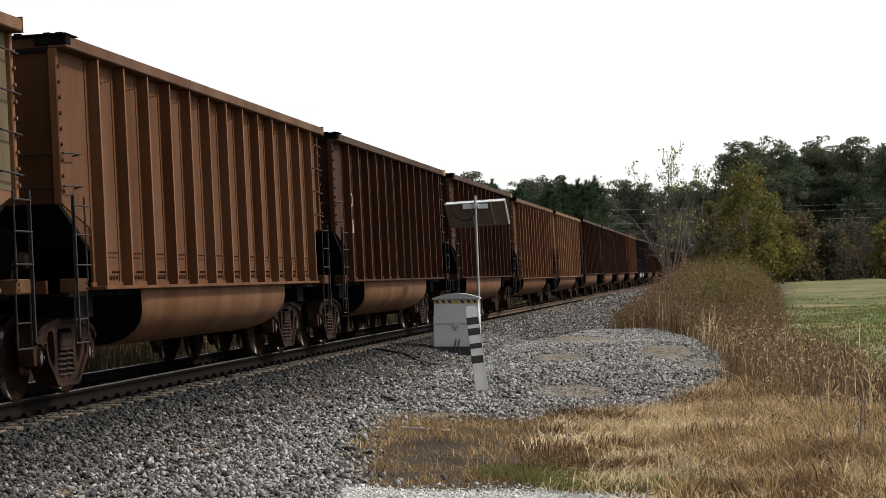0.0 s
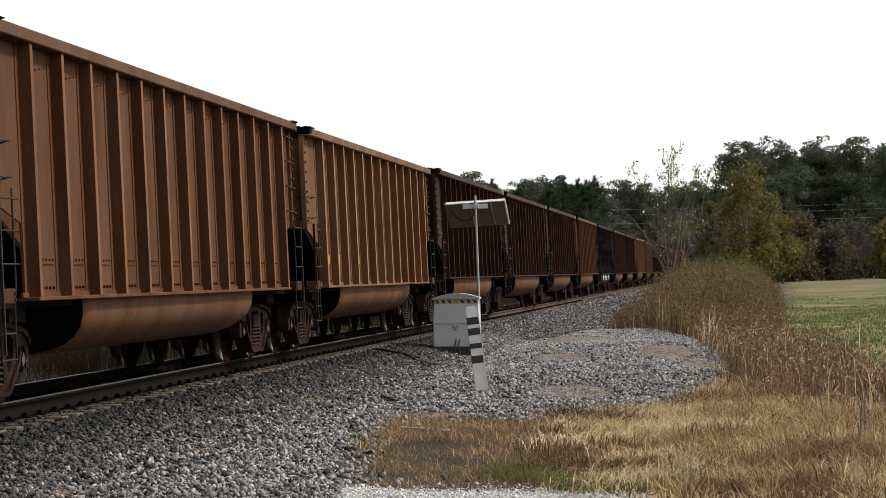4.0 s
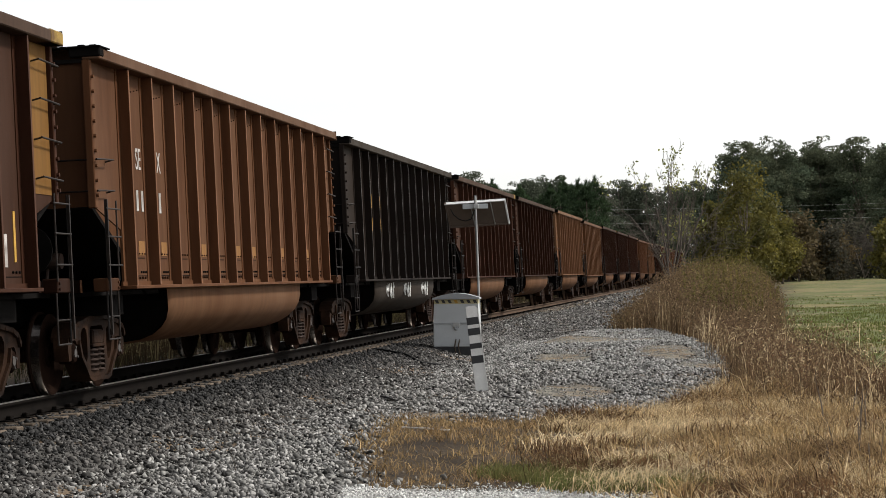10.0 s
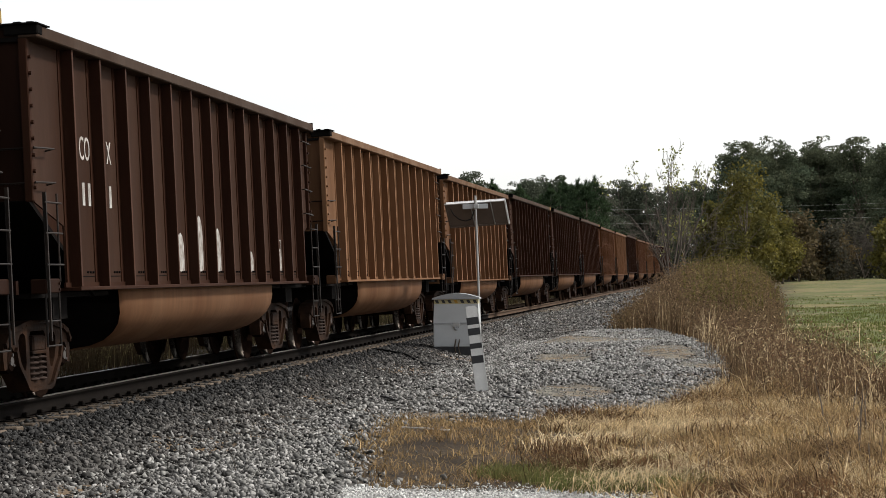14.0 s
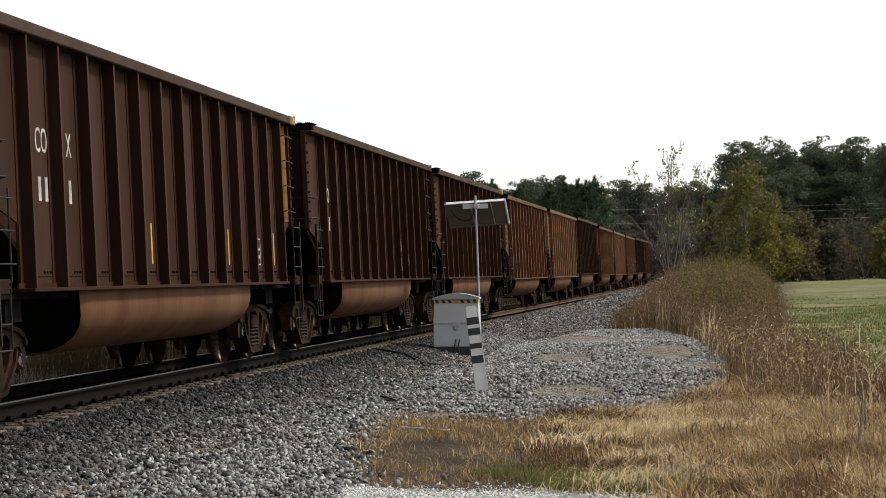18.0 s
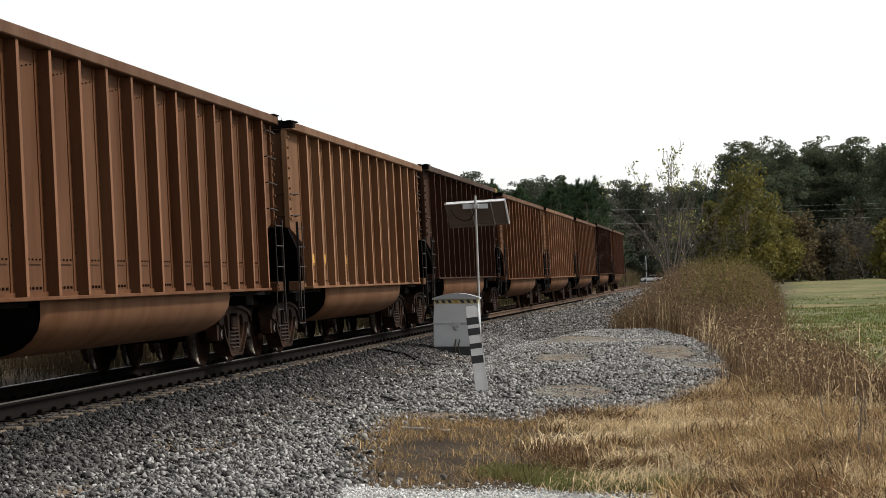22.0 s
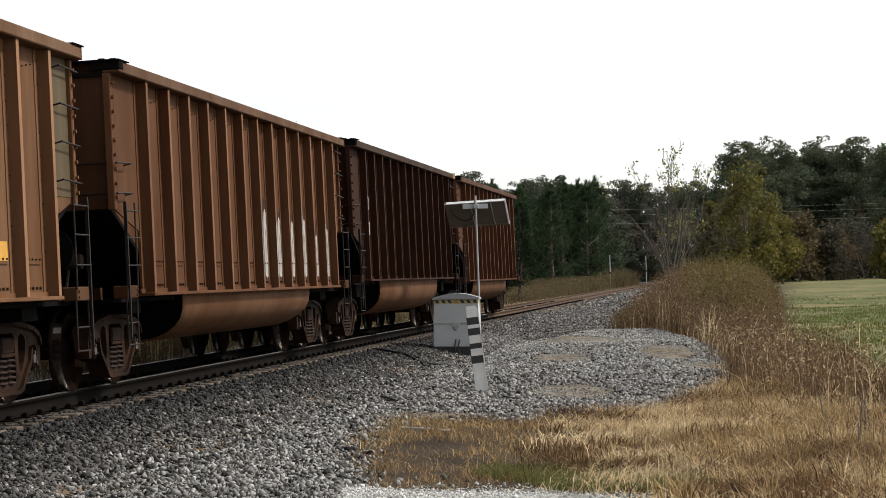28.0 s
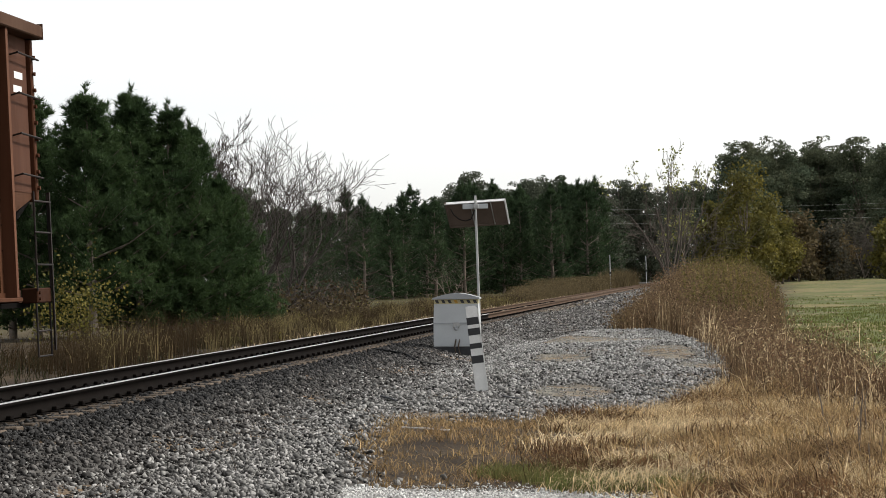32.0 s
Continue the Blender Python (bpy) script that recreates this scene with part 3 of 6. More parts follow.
def car_meshes(sill, ribs, top=TOP, face=0.025):
    """The meshes of one pattern of car; sill: the height of the side sill's underside; face: half the width of a rib's outer face. Near side is -y, rear end is +x."""
    d = {}
    H = top
    out = [(-7.4, 2.1), (-6.3, 1.84), (-6.28, sill + 0.03), (6.44, sill + 0.03), (6.46, 1.84), (7.4, 2.1), (7.4, H - 0.12), (-7.4, H - 0.12)]
    d["side_sheet"] = bm_mesh("side_sheet", prism(bmesh.new(), out, -1.475, -1.455), M_PAINT)
    d["end_sheet"] = bm_mesh("end_sheet", box(bmesh.new(), 7.35, 7.39, -1.454, 1.454, 2.08, H - 0.15), M_PAINT)
    # sloping underside coloured black for the shade below the car's end
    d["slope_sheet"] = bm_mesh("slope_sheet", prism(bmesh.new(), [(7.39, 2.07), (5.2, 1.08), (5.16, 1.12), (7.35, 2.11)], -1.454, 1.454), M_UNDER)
    bm = box(bmesh.new(), -7.45, 7.45, -1.645, -1.44, H - 0.13, H, 0.012)
    box(bm, 7.435, 7.455, -1.65, -1.45, H - 0.14, H + 0.02)
    d["top_chord"] = bm_mesh("top_chord", bm, M_PAINT)
    d["end_chord"] = bm_mesh("end_chord", box(bmesh.new(), 7.24, 7.44, -1.438, 1.438, H - 0.13, H - 0.01, 0.012), M_PAINT)
    bm = box(bmesh.new(), -7.47, -7.3, -1.655, -1.3, H - 0.1, H + 0.012, 0.012)
    box(bm, -7.52, -7.08, -1.665, -0.4, H + 0.002, H + 0.016)
    for k in range(8):
        box(bm, -7.5 + 0.05 * (k % 3), -7.44 + 0.06 * (k % 3), -1.62 + 0.15 * k, -1.55 + 0.15 * k, H + 0.016, H + 0.026 + 0.01 * (k % 2))
    box(bm, -7.44, -7.405, -1.45, 0.9, H - 0.16, H - 0.02)
    d["rear_cap"] = bm_mesh("rear_cap", box(bmesh.new(), 7.1, 7.5, -1.665, -1.42, H + 0.002, H + 0.016), M_UNDER)
    d["corner_cap"] = bm_mesh("corner_cap", bm, M_UNDER)
    bm = box(bmesh.new(), -6.3, 6.46, -1.635, -1.40, sill, sill + 0.04, 0.006)
    box(bm, -6.4, 6.4, -1.5, -1.476, sill + 0.04, sill + 0.09)
    d["side_sill"] = bm_mesh("side_sill", bm, M_PAINT)
    bm = box(bmesh.new(), 6.98, 7.44, -1.62, -1.45, sill - 0.02, sill + 0.13, 0.012)
    for k in range(2):
        rod(bm, (7.03, -1.62, sill + 0.02 + 0.06 * k), (7.03, -1.635, sill + 0.02 + 0.06 * k), 0.017, 6)
    box(bm, 7.36, 7.44, -1.3, 1.3, sill - 0.02, sill + 0.12)
    d["end_step"] = bm_mesh("end_step", bm, M_PAINT)
    bm = bmesh.new()
    box(bm, -0.034, 0.016, -1.6, -1.475, sill + 0.041, H - 0.131)
    box(bm, -0.034, 2 * face - 0.034, -1.612, -1.6, sill + 0.041, H - 0.131, 0.003)
    box(bm, -0.13, -0.034, -1.485, -1.474, sill + 0.091, H - 0.131)
    d["rib"] = bm_mesh("rib", bm, M_PAINT)
    # outer faces get the lighter colour that stands for their sunlit edge
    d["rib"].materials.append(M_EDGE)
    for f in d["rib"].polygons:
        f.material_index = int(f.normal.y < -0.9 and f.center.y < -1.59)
    bm = bmesh.new()
    for k in range(9):
        rod(bm, (0.075, -1.474, sill + 0.5 + k * 0.245), (0.075, -1.492, sill + 0.5 + k * 0.245), 0.010, 5)
    for k in range(4):
        rod(bm, (-0.1 - k * 0.12, -1.474, sill + 0.42), (-0.1 - k * 0.12, -1.492, sill + 0.42), 0.011, 5)
        rod(bm, (-0.12 - k * 0.12, -1.474, sill + 0.13), (-0.12 - k * 0.12, -1.496, sill + 0.13), 0.016, 5)
        rod(bm, (-0.12 - k * 0.14, -1.474, H - 0.3 - 0.02 * (k % 3)), (-0.12 - k * 0.14, -1.49, H - 0.3 - 0.02 * (k % 3)), 0.009, 5)
    box(bm, -0.75, -0.08, -1.4785, -1.4755, sill + 0.36, sill + 0.375)
    d["riveted_seam"] = bm_mesh("riveted_seam", bm, M_PAINT)
    bm = box(bmesh.new(), 7.38, 7.46, -1.53, -1.44, 2.06, H - 0.131, 0.01)
    for k in range(9):
        z = 2.2 + k * 0.165
        rod(bm, (7.42, -1.53, z), (7.42, -1.56, z), 0.022, 6)
    d["corner_post"] = bm_mesh("corner_post", bm, M_PAINT)
    # tub below the floor
    bm = bmesh.new()
    prof = [(1.5, sill + 0.02), (1.5, 0.98), (1.485, 0.86), (1.43, 0.74), (1.33, 0.64), (1.18, 0.55), (0.98, 0.49), (0.7, 0.46), (0.35, 0.46)]
    full = [(-y, z) for y, z in prof] + [(y, z) for y, z in prof[::-1]]
    rings = []
    for sx, ext in ((-1, 0.0), (-1, 0.12), (1, 0.12), (1, 0.0)):
        ring = []
        for y, z in full:
            t = max(0.0, (sill - z) / 0.65)
            ring.append(bm.verts.new((sx * (4.28 - 0.45 * t * t - ext), y * (1 if ext else 0.97), z + (0 if ext else 0.02))))
        rings.append(ring)
    for p, q in zip(rings, rings[1:]):
        for i in range(len(full) - 1):
            bm.faces.new((p[i], p[i + 1], q[i + 1], q[i]))
    d["tub"] = bm_mesh("tub", bm, M_PAINT, False)
    for f in d["tub"].polygons:
        f.use_smooth = abs(f.normal.x) < 0.5
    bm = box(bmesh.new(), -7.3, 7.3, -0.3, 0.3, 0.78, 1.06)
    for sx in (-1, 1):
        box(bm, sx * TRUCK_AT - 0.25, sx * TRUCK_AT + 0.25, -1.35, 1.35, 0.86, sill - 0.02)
    # tub end black: grime plus the shade it sits in
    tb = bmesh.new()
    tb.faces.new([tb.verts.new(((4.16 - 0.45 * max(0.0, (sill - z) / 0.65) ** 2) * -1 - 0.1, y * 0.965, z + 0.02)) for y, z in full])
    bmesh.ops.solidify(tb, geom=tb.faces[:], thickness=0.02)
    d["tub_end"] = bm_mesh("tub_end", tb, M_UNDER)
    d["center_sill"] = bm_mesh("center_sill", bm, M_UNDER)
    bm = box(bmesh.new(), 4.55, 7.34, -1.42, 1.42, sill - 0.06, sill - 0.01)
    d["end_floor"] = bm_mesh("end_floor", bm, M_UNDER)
    # ladder with its lower stirrup
    bm = bmesh.new()
    for x in (6.98, 7.42):
        rod(bm, (x, -1.62, sill + 0.1), (x, -1.62, 2.15), 0.0105)
        rod(bm, (x, -1.6, sill - 0.02), (x, -1.6, sill - 0.56), 0.0105)
    for z in (sill - 0.55, sill - 0.3):
        rod(bm, (6.98, -1.6, z), (7.42, -1.6, z), 0.0105)
    for z in (1.42, 1.74, 2.05):
        rod(bm, (6.9, -1.64, z), (7.46, -1.64, z), 0.0105)
    for z in (2.25, 2.6):
        rod(bm, (7.45, -1.45, z), (7.45, 1.45, z), 0.011)
    box(bm, 7.405, 7.435, -1.65, -1.63, sill - 0.5, 2.15)
    d["ladder"] = bm_mesh("ladder", bm, M_LADDER)
    bm = bmesh.new()
    rod(bm, (6.85, -1.48, 0), (6.85, -1.57, 0.02), 0.010)
    rod(bm, (6.83, -1.57, 0.02), (7.5, -1.57, 0.0), 0.0105)
    rod(bm, (7.4, -1.48, 0), (7.4, -1.57, 0), 0.010)
    d["grab_iron"] = bm_mesh("grab_iron", bm, M_LADDER)
    bm = box(bmesh.new(), 7.25, 7.75, -0.1, 0.1, 0.78, 0.96, 0.02)
    box(bm, 7.72, 8.08, -0.17, 0.13, 0.72, 1.0, 0.05)
    d["coupler"] = bm_mesh("coupler", bm, M_TRUCK)
    bm = bmesh.new()
    turned(bm, [(0.24, 0), (0.28, 0.0), (0.28, 0.03), (0.24, 0.03)], (0, 0, 0), 16)
    for k in range(4):
        a = math.pi * k / 2
        rod(bm, (0, 0.015, 0), (0.25 * math.cos(a), 0.015, 0.25 * math.sin(a)), 0.015)
    box(bm, -0.1, 0.1, 0.05, 0.2, -0.25, 0.15)
    d["brake_wheel"] = bm_mesh("brake_wheel", bm, M_UNDER)
    bm = bmesh.new()
    turned(bm, [(0.03, 0), (0.09, 0.0), (0.1, 0.05), (0.1, 0.3), (0.08, 0.34), (0.03, 0.34)], (-6.95, -0.95, 1.5), 12)
    rod(bm, (-6.95, -0.6, 1.5), (-6.95, 0.2, 1.45), 0.02)
    rod(bm, (-6.95, -0.8, 1.5), (-7.1, -0.8, 1.2), 0.018)
    rod(bm, (-7.1, -0.8, 1.2), (-7.1, 0.6, 1.2), 0.018)
    box(bm, -7.05, -6.9, -0.8, -0.62, 1.58, 1.72, 0.02)
    d["brake_valve"] = bm_mesh("brake_valve", bm, M_SPRING)
    d["reflector"] = bm_mesh("reflector", box(bmesh.new(), -0.17, 0.13, -1.479, -1.4752, 0, 0.19), M_FADED)
    d["dull_reflector"] = bm_mesh("dull_reflector", box(bmesh.new(), -0.15, 0.11, -1.479, -1.4752, 0, 0.17), M_DULLREF)
    bm = bmesh.new()
    for k in range(3):
        rod(bm, (0.1 * k - 0.1, -1.474, 0), (0.1 * k - 0.1, -1.492, 0), 0.014, 5)
    box(bm, -0.3, 0.25, -1.478, -1.4755, -0.05, -0.04)
    d["bolt_row"] = bm_mesh("bolt_row", bm, M_UNDER)
    d["stencil"] = bm_mesh("stencil", box(bmesh.new(), -0.06, 0.06, -1.480, -1.4752, 0, 0.32), M_STENCIL)
    bm = bmesh.new()
    for x0, x1, z0, z1 in ((-0.045, 0.045, 0, 0.25),):
        box(bm, x0, x1, -1.480, -1.4752, z0, z1)
    d["figure"] = bm_mesh("figure", bm, M_GRAFF)
    bm = bmesh.new()
    for x0, x1, z0, z1 in ((-0.1, 0.1, 0, 0.02), (-0.1, 0.1, 0.38, 0.4), (-0.1, -0.085, 0.02, 0.38), (0.085, 0.1, 0.02, 0.38), (-0.05, 0.05, 0.1, 0.15), (-0.05, 0.05, 0.22, 0.26)):
        box(bm, x0, x1, -1.480, -1.4752, z0, z1)
    d["data_panel"] = bm_mesh("data_panel", bm, M_GRAFF)
    bm = bmesh.new()
    for k in range(14):
        a, c = k * 0.36 - 1.8, (k + 1) * 0.36 - 1.8
        rod(bm, (0.2 * math.cos(a), -1.478, 0.2 * math.sin(a)), (0.2 * math.cos(c), -1.478, 0.2 * math.sin(c)), 0.012, 4)
    d["chalk_loop"] = bm_mesh("chalk_loop", bm, M_GRAFF)
    d["strip"] = bm_mesh("strip", box(bmesh.new(), -0.03, 0.03, -1.482, -1.4752, 0, 0.5), M_YELLOW)
    d["end_cap"] = bm_mesh("end_cap", box(bmesh.new(), 7.05, 7.47, -1.652, -1.3, H - 0.13, H + 0.008, 0.012), M_DULLYEL)
    d["logo_bar"] = bm_mesh("logo_bar", box(bmesh.new(), -0.24, 0.22, -1.482, -1.4752, 0, 0.12), M_YELLOW)
    bm = bmesh.new()
    for x0, x1, z0, z1 in ((-0.2, 0.05, 0.15, 0.55), (-0.24, 0.2, 0.55, 0.7), (-0.24, 0.2, 0.0, 0.15)):
        box(bm, x0, x1, -1.482, -1.4752, z0, z1)
    d["logo_block"] = bm_mesh("logo_block", bm, M_YELLOW)
    d["letter_bar"] = bm_mesh("letter_bar", box(bmesh.new(), -0.06, 0.06, -1.481, -1.4752, 0, 0.27), M_YELLOW)
    bm = bmesh.new()
    rs = random.Random(12)
    pen = Vector((0, -1.506, 0.95))
    for k in range(5):
        for q in range(5):
            to = Vector((0.2 * k + rs.uniform(-0.06, 0.2), -1.506, rs.uniform(0.78, 1.12)))
            rod(bm, pen, to, 0.0075, 4)
            pen = to
    d["scrawl"] = bm_mesh("scrawl", bm, M_WHITE)
    d["paint_mark"] = bm_mesh("paint_mark", prism(bmesh.new(), [(-0.3, 0.04), (0.0, 0.0), (0.3, 0.03), (0.34, 0.4), (0.31, 0.74), (0.22, 0.92), (0.04, 1.0), (-0.16, 0.95), (-0.29, 0.8), (-0.34, 0.4)], -1.4815, -1.4752), M_GRAFF)
    d["dark_mark"] = bm_mesh("dark_mark", prism(bmesh.new(), [(-0.42, -0.03), (0.4, -0.05), (0.46, 0.5), (0.42, 1.02), (0.2, 1.14), (-0.1, 1.08), (-0.3, 1.12), (-0.44, 0.8), (-0.47, 0.3)], -1.4785, -1.4752), M_SHADOWPAINT)
    d["rib_mark"] = bm_mesh("rib_mark", box(bmesh.new(), -0.03, 0.03, -1.612, -1.6055, 0, 0.7), M_GRAFF)
    bm = box(bmesh.new(), 6.46, 6.62, -1.486, -1.482, 2.75, H - 0.2)
    box(bm, 6.72, 7.3, -1.486, -1.482, 2.75, H - 0.2)
    me = bm_mesh("chipped_edge", box(bmesh.new(), -0.037, -0.026, -1.6155, -1.6125, sill + 0.1, H - 0.2), M_CHIP)
    d["chipped_edge"] = me
    d["white_flash"] = bm_mesh("white_flash", bm, M_WHITE)
    d["end_panel"] = bm_mesh("end_panel", box(bmesh.new(), 6.45, 7.37, -1.4815, -1.4752, 2.15, H - 0.14), M_PAINT)
    d["ribs"] = [(-6.16 + i * 12.55 / (ribs - 1)) for i in range(ribs)]
    return d


M_GRAFF = material("pale_spray_paint", (0.4, 0.385, 0.36), 0.7, 0, 0.35, 5, colour2=(0.15, 0.125, 0.105))
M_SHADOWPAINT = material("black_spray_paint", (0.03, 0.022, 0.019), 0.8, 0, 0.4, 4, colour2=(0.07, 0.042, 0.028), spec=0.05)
M_STENCIL = material("worn_white_stencil", (0.5, 0.47, 0.44), 0.7, 0, 0.25, 7, colour2=(0.2, 0.17, 0.15))
M_CHIP = material("chipped_pale_edge", (0.3, 0.3, 0.29), 0.7, 0, 0.3, 2.2, colour2=(0.012, 0.011, 0.01), stretch=(1, 1, 1.6), spec=0.1)
M_DULLYEL = material("chipped_yellow_paint", (0.36, 0.24, 0.06), 0.75, 0, 0.3, 5, colour2=(0.12, 0.07, 0.03), spec=0.1)
PATTERN = {"dark": car_meshes(1.15, 13), "tan": car_meshes(1.06, 13, 3.765, 0.045), "tall": car_meshes(1.06, 13, face=0.035)}



def letters(text, height, mat):
    """Flat block letters on a car's side, condensed as the stencils are."""
    cu = bpy.data.curves.new("letters", "FONT")
    cu.body, cu.size, cu.extrude, cu.align_x, cu.resolution_u = text, height * 1.38, 0.002, "CENTER", 3
    ob = bpy.data.objects.new("letters", cu)
    me = bpy.data.meshes.new_from_object(ob)
    bpy.data.objects.remove(ob); bpy.data.curves.remove(cu)
    me.transform(Matrix.Diagonal((0.72, 1, 1, 1)))
    me.transform(Matrix.Rotation(math.pi / 2, 4, "X"))
    me.materials.clear(); me.materials.append(mat)
    return me


MARK_LETTERS = {False: (letters("CO", 0.27, M_STENCIL), letters("X", 0.27, M_STENCIL)), True: (letters("SE", 0.27, M_STENCIL), letters("X", 0.27, M_STENCIL))}


def car(colour, pattern="tan", panel=None, label="", reflectors="", marks=""):
    d = PATTERN[pattern]
    ob = tagged(new("coal_car", None), label, "coal car", "coal cars of the train")
    turn = Matrix.Rotation(math.pi, 4, "Z")
    flipx = Matrix.Diagonal((-1, 1, 1, 1))
    flipy = Matrix.Diagonal((1, -1, 1, 1))

    def add(name, at=None, tint=None, label=""):
        o = part(name, d[name], ob, at, label)
        o.color = (*(tint or colour), 1)
        return o
    sheet = tuple(c * 0.8 + g for c, g in zip(colour, DUSTING))
    add("side_sheet", tint=sheet); add("side_sheet", flipy)
    # end sheets and end chords take 0.55 of the body colour
    end_tint = tuple(c * 0.55 for c in colour)
    add("end_sheet", tint=end_tint); add("end_sheet", turn, tint=end_tint)
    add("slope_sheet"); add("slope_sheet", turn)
    add("top_chord", tint=tuple(c * 0.72 + g for c, g in zip(colour, (0.03, 0.026, 0.021)))); add("top_chord", flipy)
    add("end_chord", tint=end_tint); add("end_chord", turn, tint=end_tint)
    add("corner_cap")
    add("side_sill"); add("side_sill", flipy)
    for m in (None, flipx, turn, flipy):
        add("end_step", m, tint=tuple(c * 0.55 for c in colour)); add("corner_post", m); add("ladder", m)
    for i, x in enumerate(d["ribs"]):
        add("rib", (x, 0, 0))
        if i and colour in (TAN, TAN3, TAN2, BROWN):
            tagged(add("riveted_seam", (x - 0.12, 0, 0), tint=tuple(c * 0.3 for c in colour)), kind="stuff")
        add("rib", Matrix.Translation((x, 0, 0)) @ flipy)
    add("tub", tint=DUST2 if colour == COAL else DUST, label="dusty rounded tub below the floor"); add("center_sill")
    add("tub_end"); add("tub_end", turn)
    add("end_floor"); add("end_floor", flipx)
    for z in (2.3, 2.7, 3.1, 3.5):
        add("grab_iron", (0, 0, z))
    for z in (2.25, 2.6):
        add("grab_iron", Matrix.Translation((0, 0, z)) @ flipx)
    add("coupler"); add("coupler", turn)
    add("brake_valve", label="dusty air brake valve with pipes")
    add("brake_wheel", pose(-7.5, -0.75, 1.62, 0, 0, 90))
    if panel:
        add("end_panel", tint=panel, label="repainted end panel")
        if panel == YELLOW_END:
            add("end_cap", label="chipped yellow corner of the top rail")
    sill = 1.15 if pattern == "dark" else 1.06
    if reflectors:
        for i in (0, 1, 3, 5, 6, 8, 10):
            add(reflectors, (d["ribs"][i] + 0.74, 0, sill + 0.4), label="bright yellow reflector patch" if reflectors == "reflector" else "faded yellow reflector patch")
    if pattern == "tan":
        add("rear_cap")
    if pattern == "dark":
        for i in range(12):
            tagged(add("bolt_row", (d["ribs"][i] + 0.74, 0, sill + 0.2)), kind="stuff")
    bay = lambda i: d["ribs"][i] + 0.74
    if colour in (DARK, MAROON, BROWN):
        add("data_panel", (bay(10) - 0.05, 0, sill + 0.3), label="small white outlined data panel")
    if marks == "chalked":
        for i, z in ((8, 0.35), (8, 0.75), (9, 0.45)):
            add("chalk_loop", (bay(i) - 0.05, 0, sill + z), label="white chalked loop")
    if marks == "streaked":
        for i, q in ((4, 0.5), (5, 0.75), (6, 0.6), (8, 0.3), (10, 0.35)):
            add("paint_mark", Matrix.Translation((bay(i) - 0.12, 0, sill + 0.2)) @ Matrix.Diagonal((0.5, 1, q, 1)), label="pale sprayed graffiti stroke")
    if marks in ("dark", "tan", "streaked", "chalked"):
        first = 1 if pattern == "tall" else 0
        two, one = MARK_LETTERS[marks == "tan"]
        part("letters", two, ob, (bay(first) - 0.02, -1.479, 2.58), "white stencilled letters")
        part("letters", one, ob, (bay(first + 1) - 0.12, -1.479, 2.58), "white stencilled letter")
        for dx in (-0.12, 0.1):
            add("figure", (bay(first) + dx, 0, 2.08), label="white stencilled figure as a bar")
        add("figure", (bay(first + 1) - 0.12, 0, 2.08), label="white stencilled figure as a bar")
    if marks == "dark":
        for i in (4, 8, 11):
            add("strip", (bay(i), 0, sill + 0.3), label="faded yellow reflector strip")
        add("stencil", (bay(11) - 0.3, 0, sill + 0.25))
    if marks == "logo":
        for i in (9, 10, 11):
            add("logo_block", (bay(i) - 0.05, 0, 2.84), label="yellow company emblem as a block")
            add("logo_bar", (bay(i) - 0.05, 0, 2.6), label="yellow bar")
        for i in (1, 2):
            add("letter_bar", (bay(i) + 0.05, 0, 2.62), label="yellow letter as a plain bar")
            add("letter_bar", (bay(i) + 0.05, 0, 2.16), label="yellow figure as a plain bar")
        for i, n in ((3, 4), (4, 4), (6, 3), (9, 4)):
            for q in range(n):
                add("stencil", Matrix.Translation((bay(i) - 0.1, 0, sill + 0.4 + 0.13 * q)) @ Matrix.Diagonal((2.3, 1, 0.12, 1)), label="line of small pale lettering as a bar")
        add("reflector", Matrix.Translation((bay(11) - 0.1, 0, sill + 0.4)) @ Matrix.Diagonal((1.1, 1, 1.5, 1)), label="large yellow reflector patch")
        for x in d["ribs"]:
            add("chipped_edge", (x, 0, 0), label="rib edge with chipped pale paint")
        add("white_flash", label="white painted flash at the end")
        add("data_panel", (bay(10) - 0.1, 0, sill + 0.35), label="white outlined data panel")
        for x in (-3.0, -0.6, 2.1):
            tagged(add("scrawl", (x, 0, 0), label="white sprayed scrawl"), kind="stuff")
        for i, q in ((5, 1.0), (7, 0.9)):
            add("paint_mark", Matrix.Translation((bay(i) - 0.1, 0, sill + 0.75)) @ Matrix.Diagonal((0.34, 1, 0.26, 1)), label="pale sprayed scrawl")
    if marks == "sprayed":
        for i in range(6, 12):
            q = 0.98 + 0.12 * math.sin(i * 2.3)
            add("dark_mark", Matrix.Translation((bay(i) - 0.08, 0, sill + 0.18)) @ Matrix.Diagonal((0.78, 1, q, 1)), label="black sprayed outline")
            for dx, w in ((-0.2, 0.3), (0.08, 0.42)):
                add("paint_mark", Matrix.Translation((bay(i) + dx, 0, sill + 0.2)) @ Matrix.Diagonal((w, 1, q * (0.92 + 0.1 * math.sin(i + dx * 9)), 1)), label="pale sprayed graffiti stroke")
            add("rib_mark", Matrix.Translation((d["ribs"][i], 0, sill + 0.2)) @ Matrix.Diagonal((1, 1, 1.3 * q, 1)), label="pale sprayed graffiti stroke")
    for sx in (-1, 1):
        t = part("truck", TRUCK["truck"], ob, (sx * TRUCK_AT, 0, 0))
        for sy in (-1, 1):
            part("side_frame", TRUCK["side_frame"], t, (0, sy * 1.0, 0))
            part("spring_nest", TRUCK["spring_nest"], t, (0, sy * 1.0, 0))
            part("bolster_end", TRUCK["bolster_end"], t, (0, sy * 1.0, 0))
